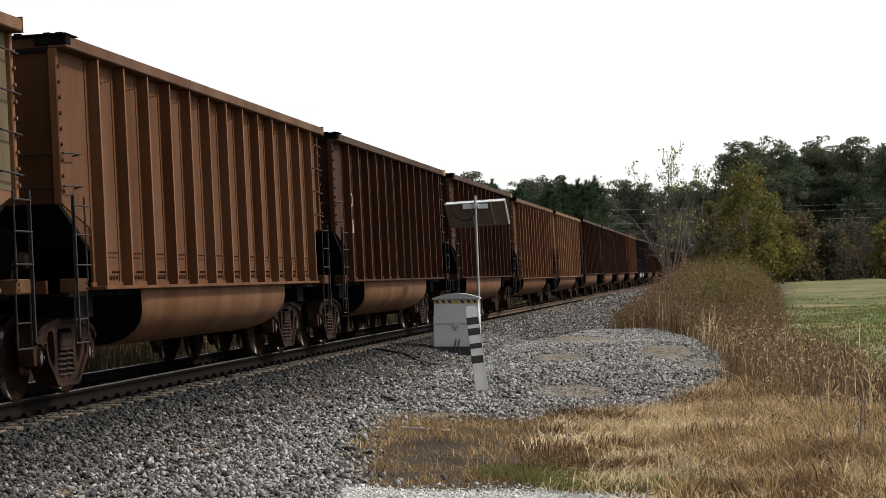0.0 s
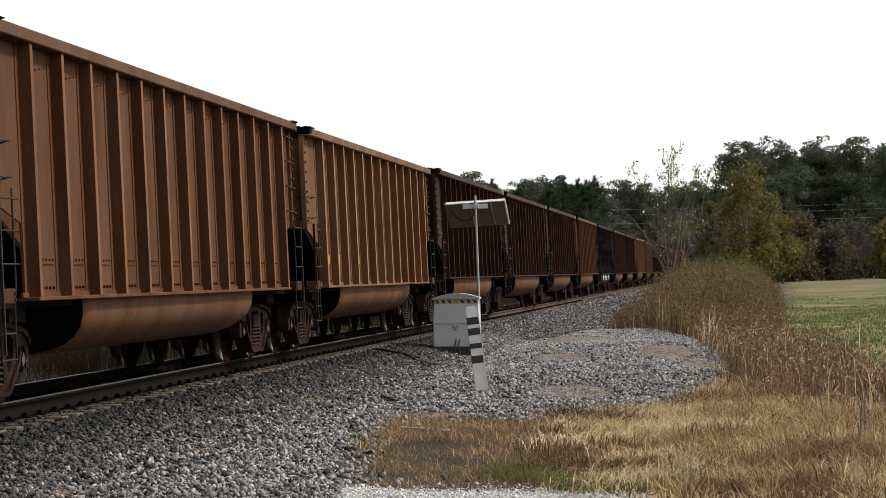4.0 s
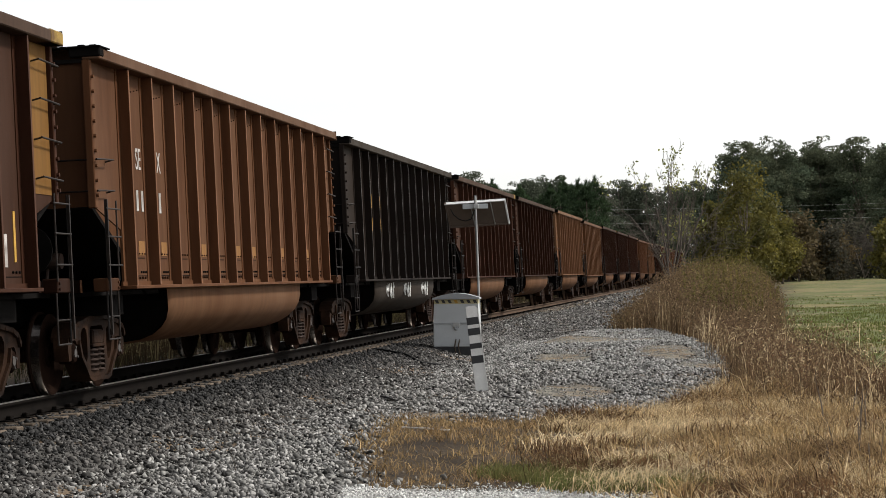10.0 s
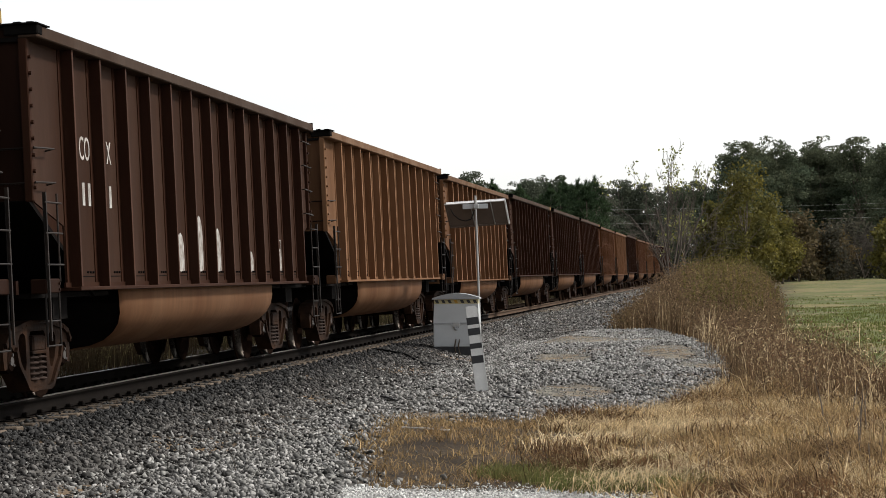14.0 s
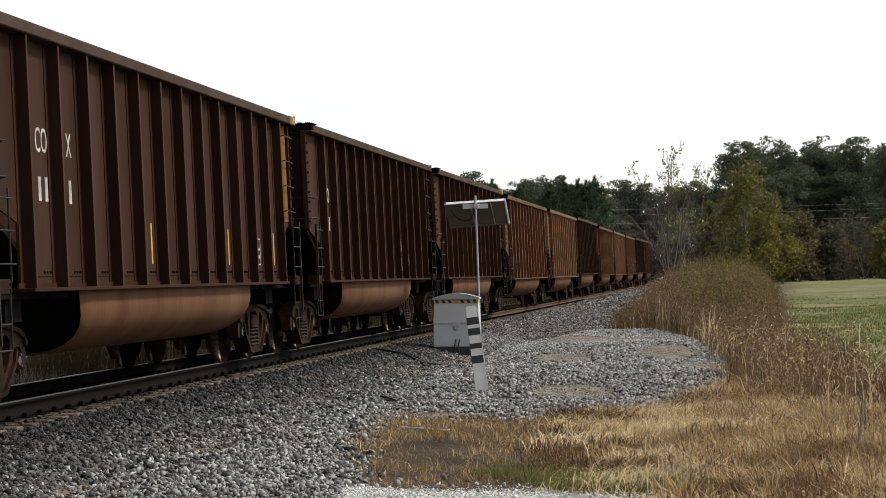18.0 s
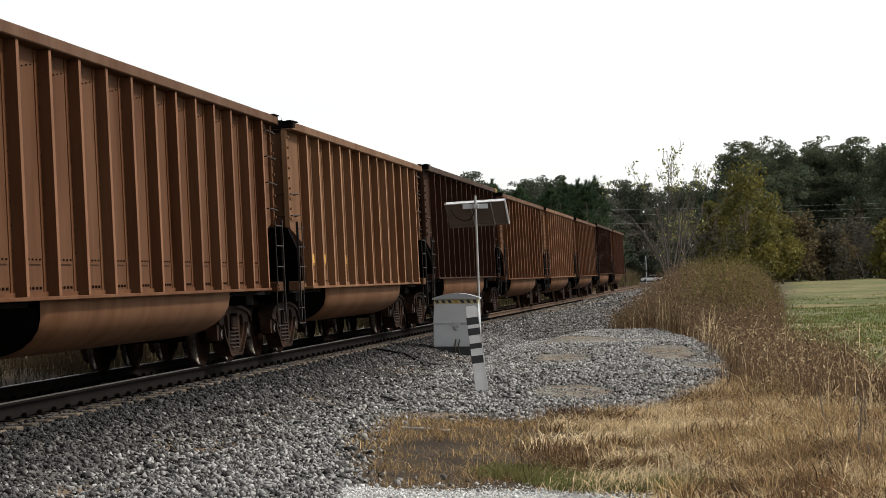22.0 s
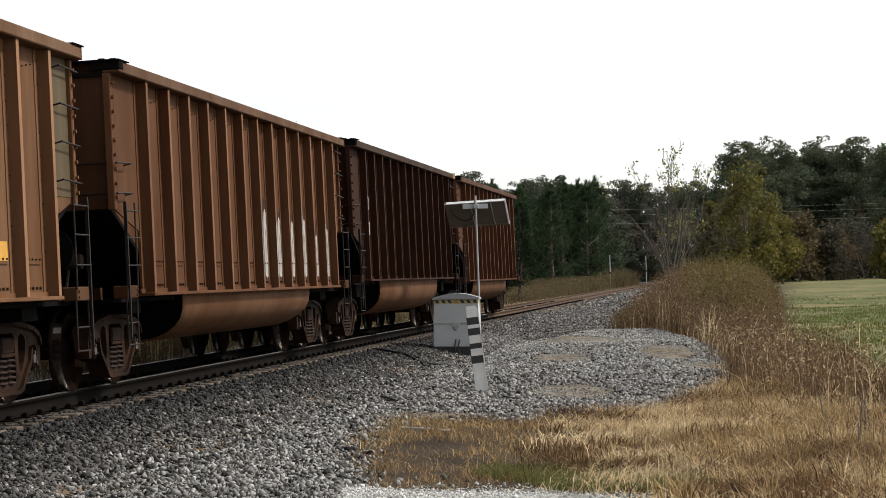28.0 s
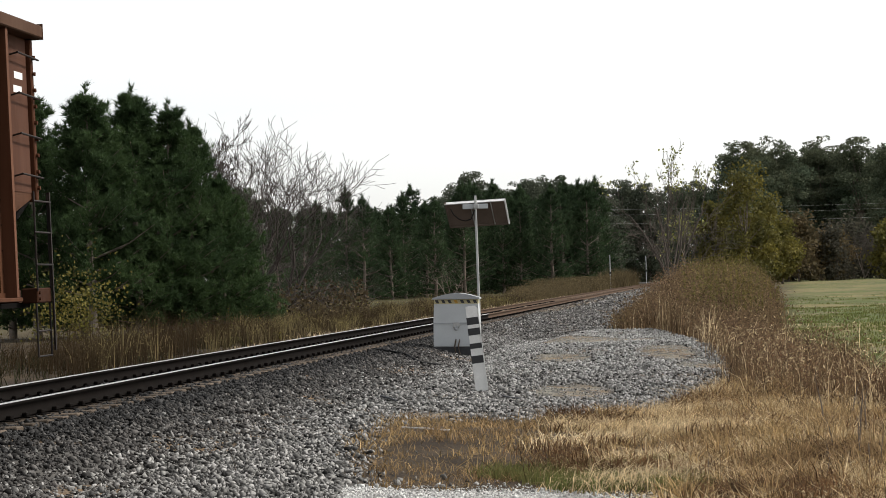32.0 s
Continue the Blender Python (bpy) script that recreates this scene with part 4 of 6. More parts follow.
        for ax in (-1, 1):
            part("wheelset", TRUCK["wheelset"], t, (ax * AXLE, 0, WHEEL_R))
    return ob


TAN, TAN3, TAN2, BROWN, MAROON, DARK, COAL = (0.166, 0.088, 0.046), (0.13, 0.066, 0.033), (0.108, 0.05, 0.0245), (0.082, 0.036, 0.0195), (0.044, 0.0188, 0.0107), (0.034, 0.0145, 0.0082), (0.0175, 0.0135, 0.0115)
DUSTING = (0.0105, 0.0078, 0.006)
DUST, DUST2 = (0.13, 0.068, 0.036), (0.04, 0.033, 0.027)
GREY_END, YELLOW_END = (0.108, 0.09, 0.058), (0.17, 0.09, 0.026)
# from the last car forward: colour, pattern, end panel
TRAIN = [(BROWN, "tall", (0.085, 0.042, 0.028)), (DARK, "dark", YELLOW_END), (TAN2, "tan", None), (TAN, "tan", GREY_END), (TAN2, "tan", None), (DARK, "dark", YELLOW_END),
         (TAN, "tan", GREY_END), (TAN2, "tan", None), (MAROON, "dark", YELLOW_END), (DARK, "dark", None), (DARK, "dark", YELLOW_END), (TAN3, "tan", None),
         (TAN, "dark", None), (DARK, "dark", None), (MAROON, "dark", YELLOW_END), (COAL, "dark", (0.035, 0.035, 0.035)), (TAN2, "dark", None), (MAROON, "dark", YELLOW_END),
         (MAROON, "dark", YELLOW_END), (DARK, "dark", YELLOW_END), (TAN, "tan", GREY_END), (TAN2, "tan", None), (MAROON, "dark", YELLOW_END), (MAROON, "dark", YELLOW_END),
         (TAN2, "dark", None), (TAN, "dark", GREY_END)]
CAR_LABEL = {TAN3: "faded orange-brown ribbed steel coal car on the rails", TAN: "tan ribbed steel coal car rolling on the rails", TAN2: "dusty copper-brown ribbed steel coal car on the rails", BROWN: "brown ribbed steel coal car rolling on the rails",
             MAROON: "maroon ribbed steel coal car streaked with rust", DARK: "dark maroon ribbed steel coal car on the rails", COAL: "black ribbed steel coal car with yellow letters"}
MARKS = {0: "tan", 2: "sprayed", 15: "logo", 16: "tan", 3: "", 6: "", 20: "", 11: "", 13: "streaked", 9: "chalked", 19: "dark"}

LETTER = bm_mesh("lettering", box(bmesh.new(), -0.13, 0.13, -1.4845, -1.4816, 0, 0.07), M_WHITE)
REFLECT = {0: "dull_reflector", 3: "reflector", 6: "reflector", 11: "dull_reflector", 20: "reflector", 16: "dull_reflector"}
CARS = [car(c, p, e, CAR_LABEL[c], REFLECT.get(i, ""), MARKS.get(i, "" if c in (TAN, TAN3, TAN2) else "dark")) for i, (c, p, e) in enumerate(TRAIN)]
for x, z in ((7.1, 3.28), (7.06, 3.14)):
    part("lettering", LETTER, CARS[0], (x, 0, z), "small white lettering as a bar")


# ---- plants: helpers ----
def blades(x, y, z, height, width, lean, seed, curl=0.5, droop=0.0, way=None):
    """Thin bent blades, three triangles each, rooted at the points."""
    rng = np.random.default_rng(seed)
    n = len(x)
    a = rng.uniform(0, 2 * np.pi, n) if way is None else way          # way of leaning
    b = rng.uniform(0, 2 * np.pi, n)          # way of the blade's width
    h = np.asarray(height) * rng.uniform(0.6, 1.15, n)
    ln = np.abs(rng.normal(0, 1, n)) * lean * h
    w = np.asarray(width) * rng.uniform(0.7, 1.3, n)
    root = np.stack([x, y, z], -1)
    wx = np.stack([np.cos(b), np.sin(b), np.zeros(n)], -1) * w[:, None] * 0.5
    d = np.stack([np.cos(a), np.sin(a), np.zeros(n)], -1)
    up = np.array([0, 0, 1.0])
    mid = root + d * (ln * (1 - curl))[:, None] * 0.5 + up * (h * 0.55)[:, None]
    tip = root + d * ln[:, None] + up * (h * (1 - droop * rng.random(n)))[:, None]
    v = np.stack([root - wx, root + wx, mid - wx * 0.8, mid + wx * 0.8, tip], 1).reshape(-1, 3)
    f = np.array([[0, 1, 3], [0, 3, 2], [2, 3, 4]])[None] + (np.arange(n) * 5)[:, None, None]
    return v, f.reshape(-1, 3)


def cards(p, size, seed, aspect=0.7, flat=0.0):
    """Small leaf-like quads at the points p, turned at random."""
    rng = np.random.default_rng(seed)
    n = len(p)
    u = rng.normal(size=(n, 3)); u /= np.linalg.norm(u, axis=1)[:, None]
    w = rng.normal(size=(n, 3)); w[:, 2] *= 1 - flat
    w -= (w * u).sum(1)[:, None] * u; w /= np.linalg.norm(w, axis=1)[:, None]
    s = np.asarray(size) * rng.uniform(0.6, 1.3, n)
    u, w = u * s[:, None] * 0.5, w * s[:, None] * 0.5 * aspect
    v = np.stack([p - u, p - w * 0.9 + u * 0.1, p + u, p + w * 0.9 + u * 0.1], 1).reshape(-1, 3)
    return v, (np.array([[0, 1, 2, 3]]) + (np.arange(n) * 4)[:, None])


def needles(p, out, length, width, count, seed, spread=0.9):
    """Tufts of thin needles round the points p, pointing roughly along out."""
    rng = np.random.default_rng(seed)
    n = len(p)
    d = out[:, None, :] + rng.normal(0, spread, (n, count, 3))
    d /= np.linalg.norm(d, axis=2)[..., None]
    ln = length * rng.uniform(0.6, 1.2, (n, count, 1))
    side = np.cross(d, rng.normal(size=(n, count, 3))); side /= np.linalg.norm(side, axis=2)[..., None]
    base = np.broadcast_to(p[:, None, :], d.shape)
    v = np.stack([base - side * width * 0.5, base + side * width * 0.5, base + d * ln], 2).reshape(-1, 3)
    return v, np.arange(n * count * 3).reshape(-1, 3)


def tubes(segs, sides=5):
    """A mesh of tapered tubes from rows (ax, ay, az, bx, by, bz, ra, rb)."""
    q = np.asarray(segs, float)
    a, b, ra, rb = q[:, :3], q[:, 3:6], q[:, 6], q[:, 7]
    d = b - a; d /= np.maximum(np.linalg.norm(d, axis=1), 1e-9)[:, None]
    ref = np.where(np.abs(d[:, 2:3]) > 0.9, np.array([[1.0, 0, 0]]), np.array([[0, 0, 1.0]]))
    u = np.cross(d, ref); u /= np.linalg.norm(u, axis=1)[:, None]
    w = np.cross(d, u)
    ang = np.arange(sides) * 2 * np.pi / sides
    ring = np.cos(ang)[None, :, None] * u[:, None, :] + np.sin(ang)[None, :, None] * w[:, None, :]
    v = np.concatenate([a[:, None] + ring * ra[:, None, None], b[:, None] + ring * rb[:, None, None]], 1).reshape(-1, 3)
    i = np.arange(sides); j = (i + 1) % sides
    f = np.stack([i, j, j + sides, i + sides], -1)[None] + (np.arange(len(q)) * 2 * sides)[:, None, None]
    return v, f.reshape(-1, 4)


def limbs(rng, base, way, length, radius, depth, out, tips, bend=0.25, forks=(2, 3), shrink=0.72, rise=0.15, spread=0.6):
    """A branching skeleton; fills out (tube rows) and tips (end points)."""
    p, d = np.array(base, float), np.array(way, float) / np.linalg.norm(way)
    steps = 4 if depth > 1 else 3
    r = radius
    for i in range(steps):
        d = d + rng.normal(0, bend * 0.35, 3) + np.array([0, 0, rise * 0.25])
        d /= np.linalg.norm(d)
        e = p + d * length / steps
        r2 = r * (0.86 if depth else 0.7)
        out.append((*p, *e, r, r2))
        p, r = e, r2
        if depth and i >= 1:
            for _ in range(rng.integers(*forks)):
                k = rng.normal(0, 1, 3); k -= (k @ d) * d; k /= np.linalg.norm(k)
                w = d * (1 - spread * 0.5) + k * spread
                limbs(rng, p, w, length * shrink * rng.uniform(0.6, 1.0), r * 0.55, depth - 1, out, tips, bend, forks, shrink, rise, spread)
    tips.append(p)


def tree_thing(name, label, category, meshes, m, group=""):
    ob = tagged(new(name, None), label, category, group)
    ob.matrix_basis = m
    for part_name, me in meshes:
        o = part(part_name, me, ob)
        if part_name in ("branch_work", "crown"):
            tagged(o, kind="stuff")
    return ob


def pine_meshes(height, seed, tufts, count, length, width, skirt=0.12, radius=0.3, mat=None):
    rng = np.random.default_rng(seed)
    trunk, branch = [], []
    p = np.zeros(3); n = 10
    lean = rng.normal(0, 0.01, 2)
    pts = [np.array([lean[0] * h * height + rng.normal(0, 0.04), lean[1] * h * height, h * height]) for h in np.linspace(0, 1, n + 1)]
    for i in range(n):
        trunk.append((*pts[i], *pts[i + 1], height * 0.017 * (1 - i / n) + 0.02, height * 0.017 * (1 - (i + 1) / n) + 0.02))
    P, O = [], []
    whorls = 17
    for k in range(whorls):
        f = skirt + (0.97 - skirt) * k / (whorls - 1)
        reach = height * radius * (1 - f) ** 0.62 * rng.uniform(0.75, 1.15) * (0.75 + 0.25 * min(1, (f - skirt) / 0.2)) + 0.25
        c = np.array([np.interp(f, np.linspace(0, 1, n + 1), [q[j] for q in pts]) for j in range(3)])
        for _ in range(rng.integers(5, 8)):
            a = rng.uniform(0, 2 * np.pi)
            up = 0.25 + 0.7 * f
            d = np.array([np.cos(a), np.sin(a), up]); d /= np.linalg.norm(d)
            L = reach * rng.uniform(0.65, 1.1)
            mid = c + d * L * 0.6 + np.array([0, 0, -0.06 * L])
            end = c + d * L
            branch += [(*c, *mid, 0.012 * L + 0.008, 0.008 * L + 0.006), (*mid, *end, 0.008 * L + 0.006, 0.006)]
            m = max(3, int(tufts / (whorls * 6)))
            t = rng.uniform(0.3, 1.02, m) ** 0.8
            side = rng.normal(0, 0.16 * L + 0.05, (m, 3)); side[:, 2] *= 0.7
            P.append(c + d * (L * t)[:, None] + side * t[:, None])
            O.append(np.tile(d * 0.6 + np.array([0, 0, 0.7]), (m, 1)))
    P.append(pts[-1] + rng.normal(0, 0.1, (6, 3))); O.append(np.tile([0, 0, 1.2], (6, 1)))
    P.append(pts[-1] + np.stack([rng.normal(0, 0.05, 12), rng.normal(0, 0.05, 12), np.linspace(-0.02, 0.07, 12) * height], -1)); O.append(np.tile([0, 0, 2.0], (12, 1)))
    trunk.append((*pts[-1], *(pts[-1] + np.array([0, 0, 0.07 * height])), 0.02, 0.008))
    v, f = needles(np.concatenate(P), np.concatenate(O), length, width, count, seed + 1)
    tv, tf = tubes(trunk, 8)
    bv, bf = tubes(branch, 4)
    return [("trunk", mesh_of("trunk", tv, tf, M_BARK, True)), ("branch_work", mesh_of("branch_work", bv, bf, M_BARK)), ("crown", mesh_of("crown", v, f, mat or M_PINE))]


def bare_meshes(height, seed, stems=1, spread=0.6, depth=4, radius=0.012, leaves=0, leaf_mat=None, leaf_size=0.16, top_only=False, rise=0.2, tilt_out=0.35, shrink=0.6, bark=None, twig=None, bend=0.4):
    """A leafless tree that forks from low down into fine twigs."""
    rng = np.random.default_rng(seed)
    rows, tips = [], []
    for k in range(stems):
        a = 2 * np.pi * (k + rng.random() * 0.6) / stems
        d = np.array([np.cos(a), np.sin(a), 0]) * (tilt_out if stems > 1 else 0.05) + np.array([0, 0, 1.0])
        limbs(rng, (0, 0, 0), d, height * 0.52, height * radius, depth, rows, tips, bend, (1, 3), shrink, rise, spread)
    rows = np.array(rows)
    rows[:, :6] *= height / max(1e-6, rows[:, 5].max())
    rows[:, 6:] = np.maximum(rows[:, 6:], twig or 0.0045 * height / 8)
    big = rows[:, 6] > height * radius * 0.62
    tv, tf = tubes(rows[big], 7)
    bv, bf = tubes(rows[~big], 3)
    out = [("trunk", mesh_of("trunk", tv, tf, M_BARK if bark == M_TWIG else bark or M_BARK, True)), ("branch_work", mesh_of("branch_work", bv, bf, bark or M_BARK))]
    if leaves:
        t = rows[~big][:, 3:6]
        if top_only:
            t = t[t[:, 2] > 0.66 * height]
        p = t[rng.integers(0, len(t), leaves)] + rng.normal(0, 0.2, (leaves, 3))
        v, f = cards(p, leaf_size, seed + 2)
        out.append(("crown", mesh_of("crown", v, f, leaf_mat)))
    return out


def broadleaf_meshes(height, width, seed, leaves, leaf_size, mat, low=0.12, lobes=16, tight=False):
    """A full crown of many leaf clumps on limbs, uneven, with gaps."""
    rng = np.random.default_rng(seed)
    trunk = [(0, 0, 0, 0.02 * height * rng.normal(), 0, height * 0.35, height * 0.02, height * 0.014)]
    top = np.array(trunk[0][3:6])
    P = []
    for k in range(lobes):
        f = low + (1 - low) * (k + 0.5) / lobes
        a = rng.uniform(0, 2 * np.pi)
        w = width * 0.5 * math.sin(math.pi * min(0.97, 0.18 + 0.8 * f)) ** 0.7
        c = np.array([np.cos(a) * w * rng.uniform(0.2, 0.75), np.sin(a) * w * rng.uniform(0.2, 0.75), height * f * 0.95])
        trunk.append((*top * min(1, f / 0.35 + 0.15), *c, height * 0.006, height * 0.002))
        r = width * rng.uniform(0.16, 0.27)
        m = leaves // lobes
        q = rng.normal(size=(m, 3)); q /= np.linalg.norm(q, axis=1)[:, None]
        q *= (rng.random(m) ** 0.4)[:, None] * r * np.array([1, 1, 0.75])
        sub = rng.normal(size=(14, 3)); sub /= np.linalg.norm(sub, axis=1)[:, None]
        q += sub[rng.integers(0, 14, m)] * r * 0.45
        if tight:       # distinct tufts on each lobe
            sub = rng.normal(size=(9, 3)); sub /= np.linalg.norm(sub, axis=1)[:, None]
            q = rng.normal(size=(m, 3)); q /= np.linalg.norm(q, axis=1)[:, None]
            q = q * (rng.random(m) ** 0.33)[:, None] * r * np.array([0.42, 0.42, 0.24]) + sub[rng.integers(0, 9, m)] * r * np.array([0.85, 0.85, 0.6])
        P.append(c + q)
    v, f = cards(np.concatenate(P), leaf_size, seed + 3)
    tv, tf = tubes(trunk, 6)
    return [("trunk", mesh_of("trunk", tv, tf, M_BARK, True)), ("crown", mesh_of("crown", v, f, mat))]


def stand(x, y, rz=0.0, scale=1.0, dz=-0.05):
    return Matrix.Translation((x, y, float(ground_z(np.array([x]), np.array([y]))[0]) + dz)) @ pose(0, 0, 0, 0, 0, rz) @ Matrix.Diagonal((scale, scale, scale, 1))


M_FRESH = material("yellow_green_leaves", (0.24, 0.25, 0.075), 0.75, 0, 0.25, 0.4, colour2=(0.15, 0.15, 0.05), island=0.4, spec=0.2, thin=True)
M_PALE = material("pale_grey_bark", (0.115, 0.097, 0.082), 0.95, 0, 0.3, 4, spec=0.08)
# ---- pines beyond the track ----
for k, (x, y, h, tufts, rad) in enumerate(((-12.3, 75, 8.27, 3000, 0.32), (-10.95, 77, 8.37, 3000, 0.3), (-9.95, 78, 7.90, 2600, 0.3), (-9.2, 79, 7.33, 2200, 0.3), (-8.2, 80, 5.45, 1500, 0.36), (-7.5, 81, 3.38, 800, 0.45), (-13.4, 80, 8.08, 1800, 0.32), (-11.7, 80, 8.27, 2000, 0.3), (-14.6, 77, 8.46, 2600, 0.32), (-15.9, 79, 8.27, 2600, 0.32))):
    tree_thing("pine_tree", "tall dark green pine beyond the railway track", "pine tree", pine_meshes(h, 20 + k, int(tufts * 1.3), 20, 0.26, 0.03, 0.05 if k else 0.12, rad), stand(x, y, 40 * k), "pines by the track")

ROW = [pine_meshes(10.0, 60 + k, 1000, 9, 0.48, 0.075, 0.03, 0.31, M_PINE_ROW) for k in range(4)]
rng_t = random.Random(8)
for k in range(46):
    u = k / 45
    x0, y0 = -16 + 33.0 * u, 165 + 75 * u
    y = y0 + rng_t.uniform(-9, 9) + (k % 3) * 9
    x = x0 * y / y0 + rng_t.uniform(-1.0, 1.0)
    h = (0.0445 * y + rng_t.uniform(-1.2, 1.1)) / 10.0
    tree_thing("pine_tree", "young green pine in a dense row beyond the track", "pine tree", ROW[k % 4], stand(x, y, rng_t.uniform(0, 360), h), "row of young pines")

# ---- bare trees ----
BARE = [bare_meshes(10.0, 90 + k, 4, 0.62, 5, 0.0115, shrink=0.6, rise=0.15, tilt_out=0.5, bark=M_TWIG, twig=0.0095, bend=0.14) for k in range(4)]
M_ASH = material("ash_grey_twigs", (0.07875, 0.0675, 0.06), 0.95, 0, 0.3, 4, spec=0.05)
TALL = [bare_meshes(10.0, 190 + k, 3, 0.55, 4, 0.012, shrink=0.7, rise=0.3, tilt_out=0.55, bark=M_ASH, twig=0.0105, bend=0.32) for k in range(2)]
tree_thing("bare_tree", "tall slim leafless tree close behind the pines", "bare tree", bare_meshes(10.3, 197, 2, 0.5, 5, 0.011, shrink=0.6, rise=0.45, tilt_out=0.12, bark=M_ASH, twig=0.0125, bend=0.3), stand(-11.5, 106), "bare trees")
for k, (x, y, h) in enumerate(((-9.2, 100, 9.7), (-7.9, 102, 9.0), (-10.4, 104, 10.2))):
    tree_thing("bare_tree", "leafless grey tree with upswept fine twigs behind the track", "bare tree", TALL[k % 2], stand(x, y, 77 * k + 160, h / 10.0), "bare trees")
for k, (x, y, h) in enumerate(((-6.4, 99, 4.2), (-7.6, 95, 4.2), (-8.6, 97, 3.8), (-5.0, 103, 2.8))):
    tree_thing("bare_tree", "low spreading bare shrub with pale branches", "bare tree", bare_meshes(h, 140 + k, 5, 0.9, 3, 0.012, tilt_out=1.2, rise=0.05, shrink=0.75, bark=M_ASH, bend=0.5), stand(x, y, 60 * k), "bare trees")
tree_thing("bare_tree", "small leafless sapling in the grass beyond the track", "bare tree", bare_meshes(3.4, 120, 3, 0.7, 3, 0.01), stand(0.4, 140), "bare trees")
tree_thing("bare_tree", "many-stemmed bare tree with a few leaves on top", "bare tree",
           bare_meshes(13.6, 131, 6, 0.45, 3, 0.008, 380, M_FRESH, 0.3, True, 0.5, 0.3, 0.5, M_PALE, 0.017, 0.25), stand(20.1, 190), "bare trees")
tree_thing("bare_tree", "bare low tree with tangled twigs beside the ballast", "bare tree",
           bare_meshes(7.5, 135, 6, 0.7, 3, 0.0085, shrink=0.6, tilt_out=0.7, rise=0.35, bark=M_PALE, twig=0.013, bend=0.25), stand(20.1, 186), "bare trees")
tree_thing("bare_tree", "thin bare tree with yellow-green leaves", "bare tree",
           bare_meshes(8.0, 137, 2, 0.6, 4, 0.009, 420, M_FRESH, 0.28), stand(23.6, 205), "bare trees")

# ---- leafy trees and the woods ----
for k, (x, y, h, w) in enumerate(((31.9, 226, 12.8, 7.0), (35.0, 232, 9.6, 6.0), (29.8, 236, 9.5, 4.5), (37.5, 238, 7.0, 5.0))):
    tree_thing("leafy_tree", "olive-yellow autumn tree with a full leafy crown", "tree", broadleaf_meshes(h, w, 150 + k, 5200, 0.36, M_LEAF), stand(x, y), "autumn trees")
M_GREYLEAF = material("grey_brown_foliage", (0.08912, 0.07981, 0.05842), 0.85, 0, 0.25, 0.3, colour2=(0.0606, 0.0606, 0.04416), island=0.45, spec=0.1, thin=True)
EDGE = [broadleaf_meshes(8.0, 6.5, 185 + k, 2600, 0.45, M_GREYLEAF, 0.04) for k in range(3)]
for k in range(11):
    u = k / 10
    y = 292 + 14 * math.sin(k * 2.2)
    tree_thing("leafy_tree", "grey-brown thin-leaved tree before the dark woods", "tree", EDGE[k % 3], stand((0.146 + 0.075 * u) * y, y, 50 * k, 0.85 + 0.2 * math.sin(k * 1.3)), "trees at the field's edge")
for k in range(5):
    y = 282 + 3 * k
    tree_thing("bare_tree", "bare grey tree at the edge of the field", "bare tree", BARE[k % 4], stand((0.160 + 0.012 * k) * y, y, 60 * k, 0.7), "bare trees")
M_RUST = material("rusty_autumn_leaves", (0.1173, 0.08211, 0.0391), 0.8, 0, 0.25, 0.4, colour2=(0.0782, 0.06647, 0.03519), island=0.4, spec=0.15, thin=True)
for k, (x, y, h, w, m) in enumerate(((45.5, 275, 8.6, 7, M_RUST), (51, 280, 6.6, 8, M_RUST), (56, 270, 7.2, 6, M_LEAF), (61, 282, 7.0, 8, M_RUST), (64, 268, 6.0, 7, M_LEAF), (41, 268, 7.0, 6, M_RUST))):
    tree_thing("leafy_tree", "low brown and green tree at the field's edge", "tree", broadleaf_meshes(h, w, 170 + k, 2600, 0.5, m, 0.05), stand(x, y), "trees at the field's edge")
WOOD = [broadleaf_meshes(20.0, 12.0, 200 + k, 26000, 0.34, M_WOODS, 0.06, 34, True) for k in range(4)]
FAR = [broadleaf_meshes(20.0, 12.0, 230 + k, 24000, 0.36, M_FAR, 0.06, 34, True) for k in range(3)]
for k in range(44):
    if k < 22:      # beyond the field
        u = k / 21
        y = rng_t.uniform(335, 385)
        x, h = (0.118 + 0.115 * u) * y, (0.045 if u < 0.16 else 0.0575 + 0.004 * math.sin(k * 1.9)) * y * rng_t.uniform(0.9, 1.08)
    else:           # up the line
        u = (k - 22) / 21
        y = rng_t.uniform(400, 480) if u < 0.78 else rng_t.uniform(478, 510)
        x, h = (-0.04 + 0.15 * u) * y, (0.044 if u < 0.3 else 0.053 if u < 0.8 else 0.047) * y * rng_t.uniform(0.86, 1.08)
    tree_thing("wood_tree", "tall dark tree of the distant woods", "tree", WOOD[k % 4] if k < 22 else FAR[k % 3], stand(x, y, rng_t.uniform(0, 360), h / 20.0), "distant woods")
# dark trees behind the left-hand pines
for k in range(12):
    y = rng_t.uniform(190, 225)
    tree_thing("wood_tree", "dark tree of the woods behind the pines", "tree", WOOD[k % 4], stand((-0.215 + 0.0155 * k) * y, y, 30 * k, (0.42 if k < 5 else 0.47) + 0.05 * math.sin(k)), "distant woods")


for k in range(7):
    y = 118 + 9 * (k % 3)
    tree_thing("wood_tree", "dark bushy tree beyond the bank", "tree", WOOD[k % 4], stand((-0.222 + 0.009 * k) * y, y, 47 * k, 0.2 + 0.03 * math.sin(k * 2)), "distant woods")


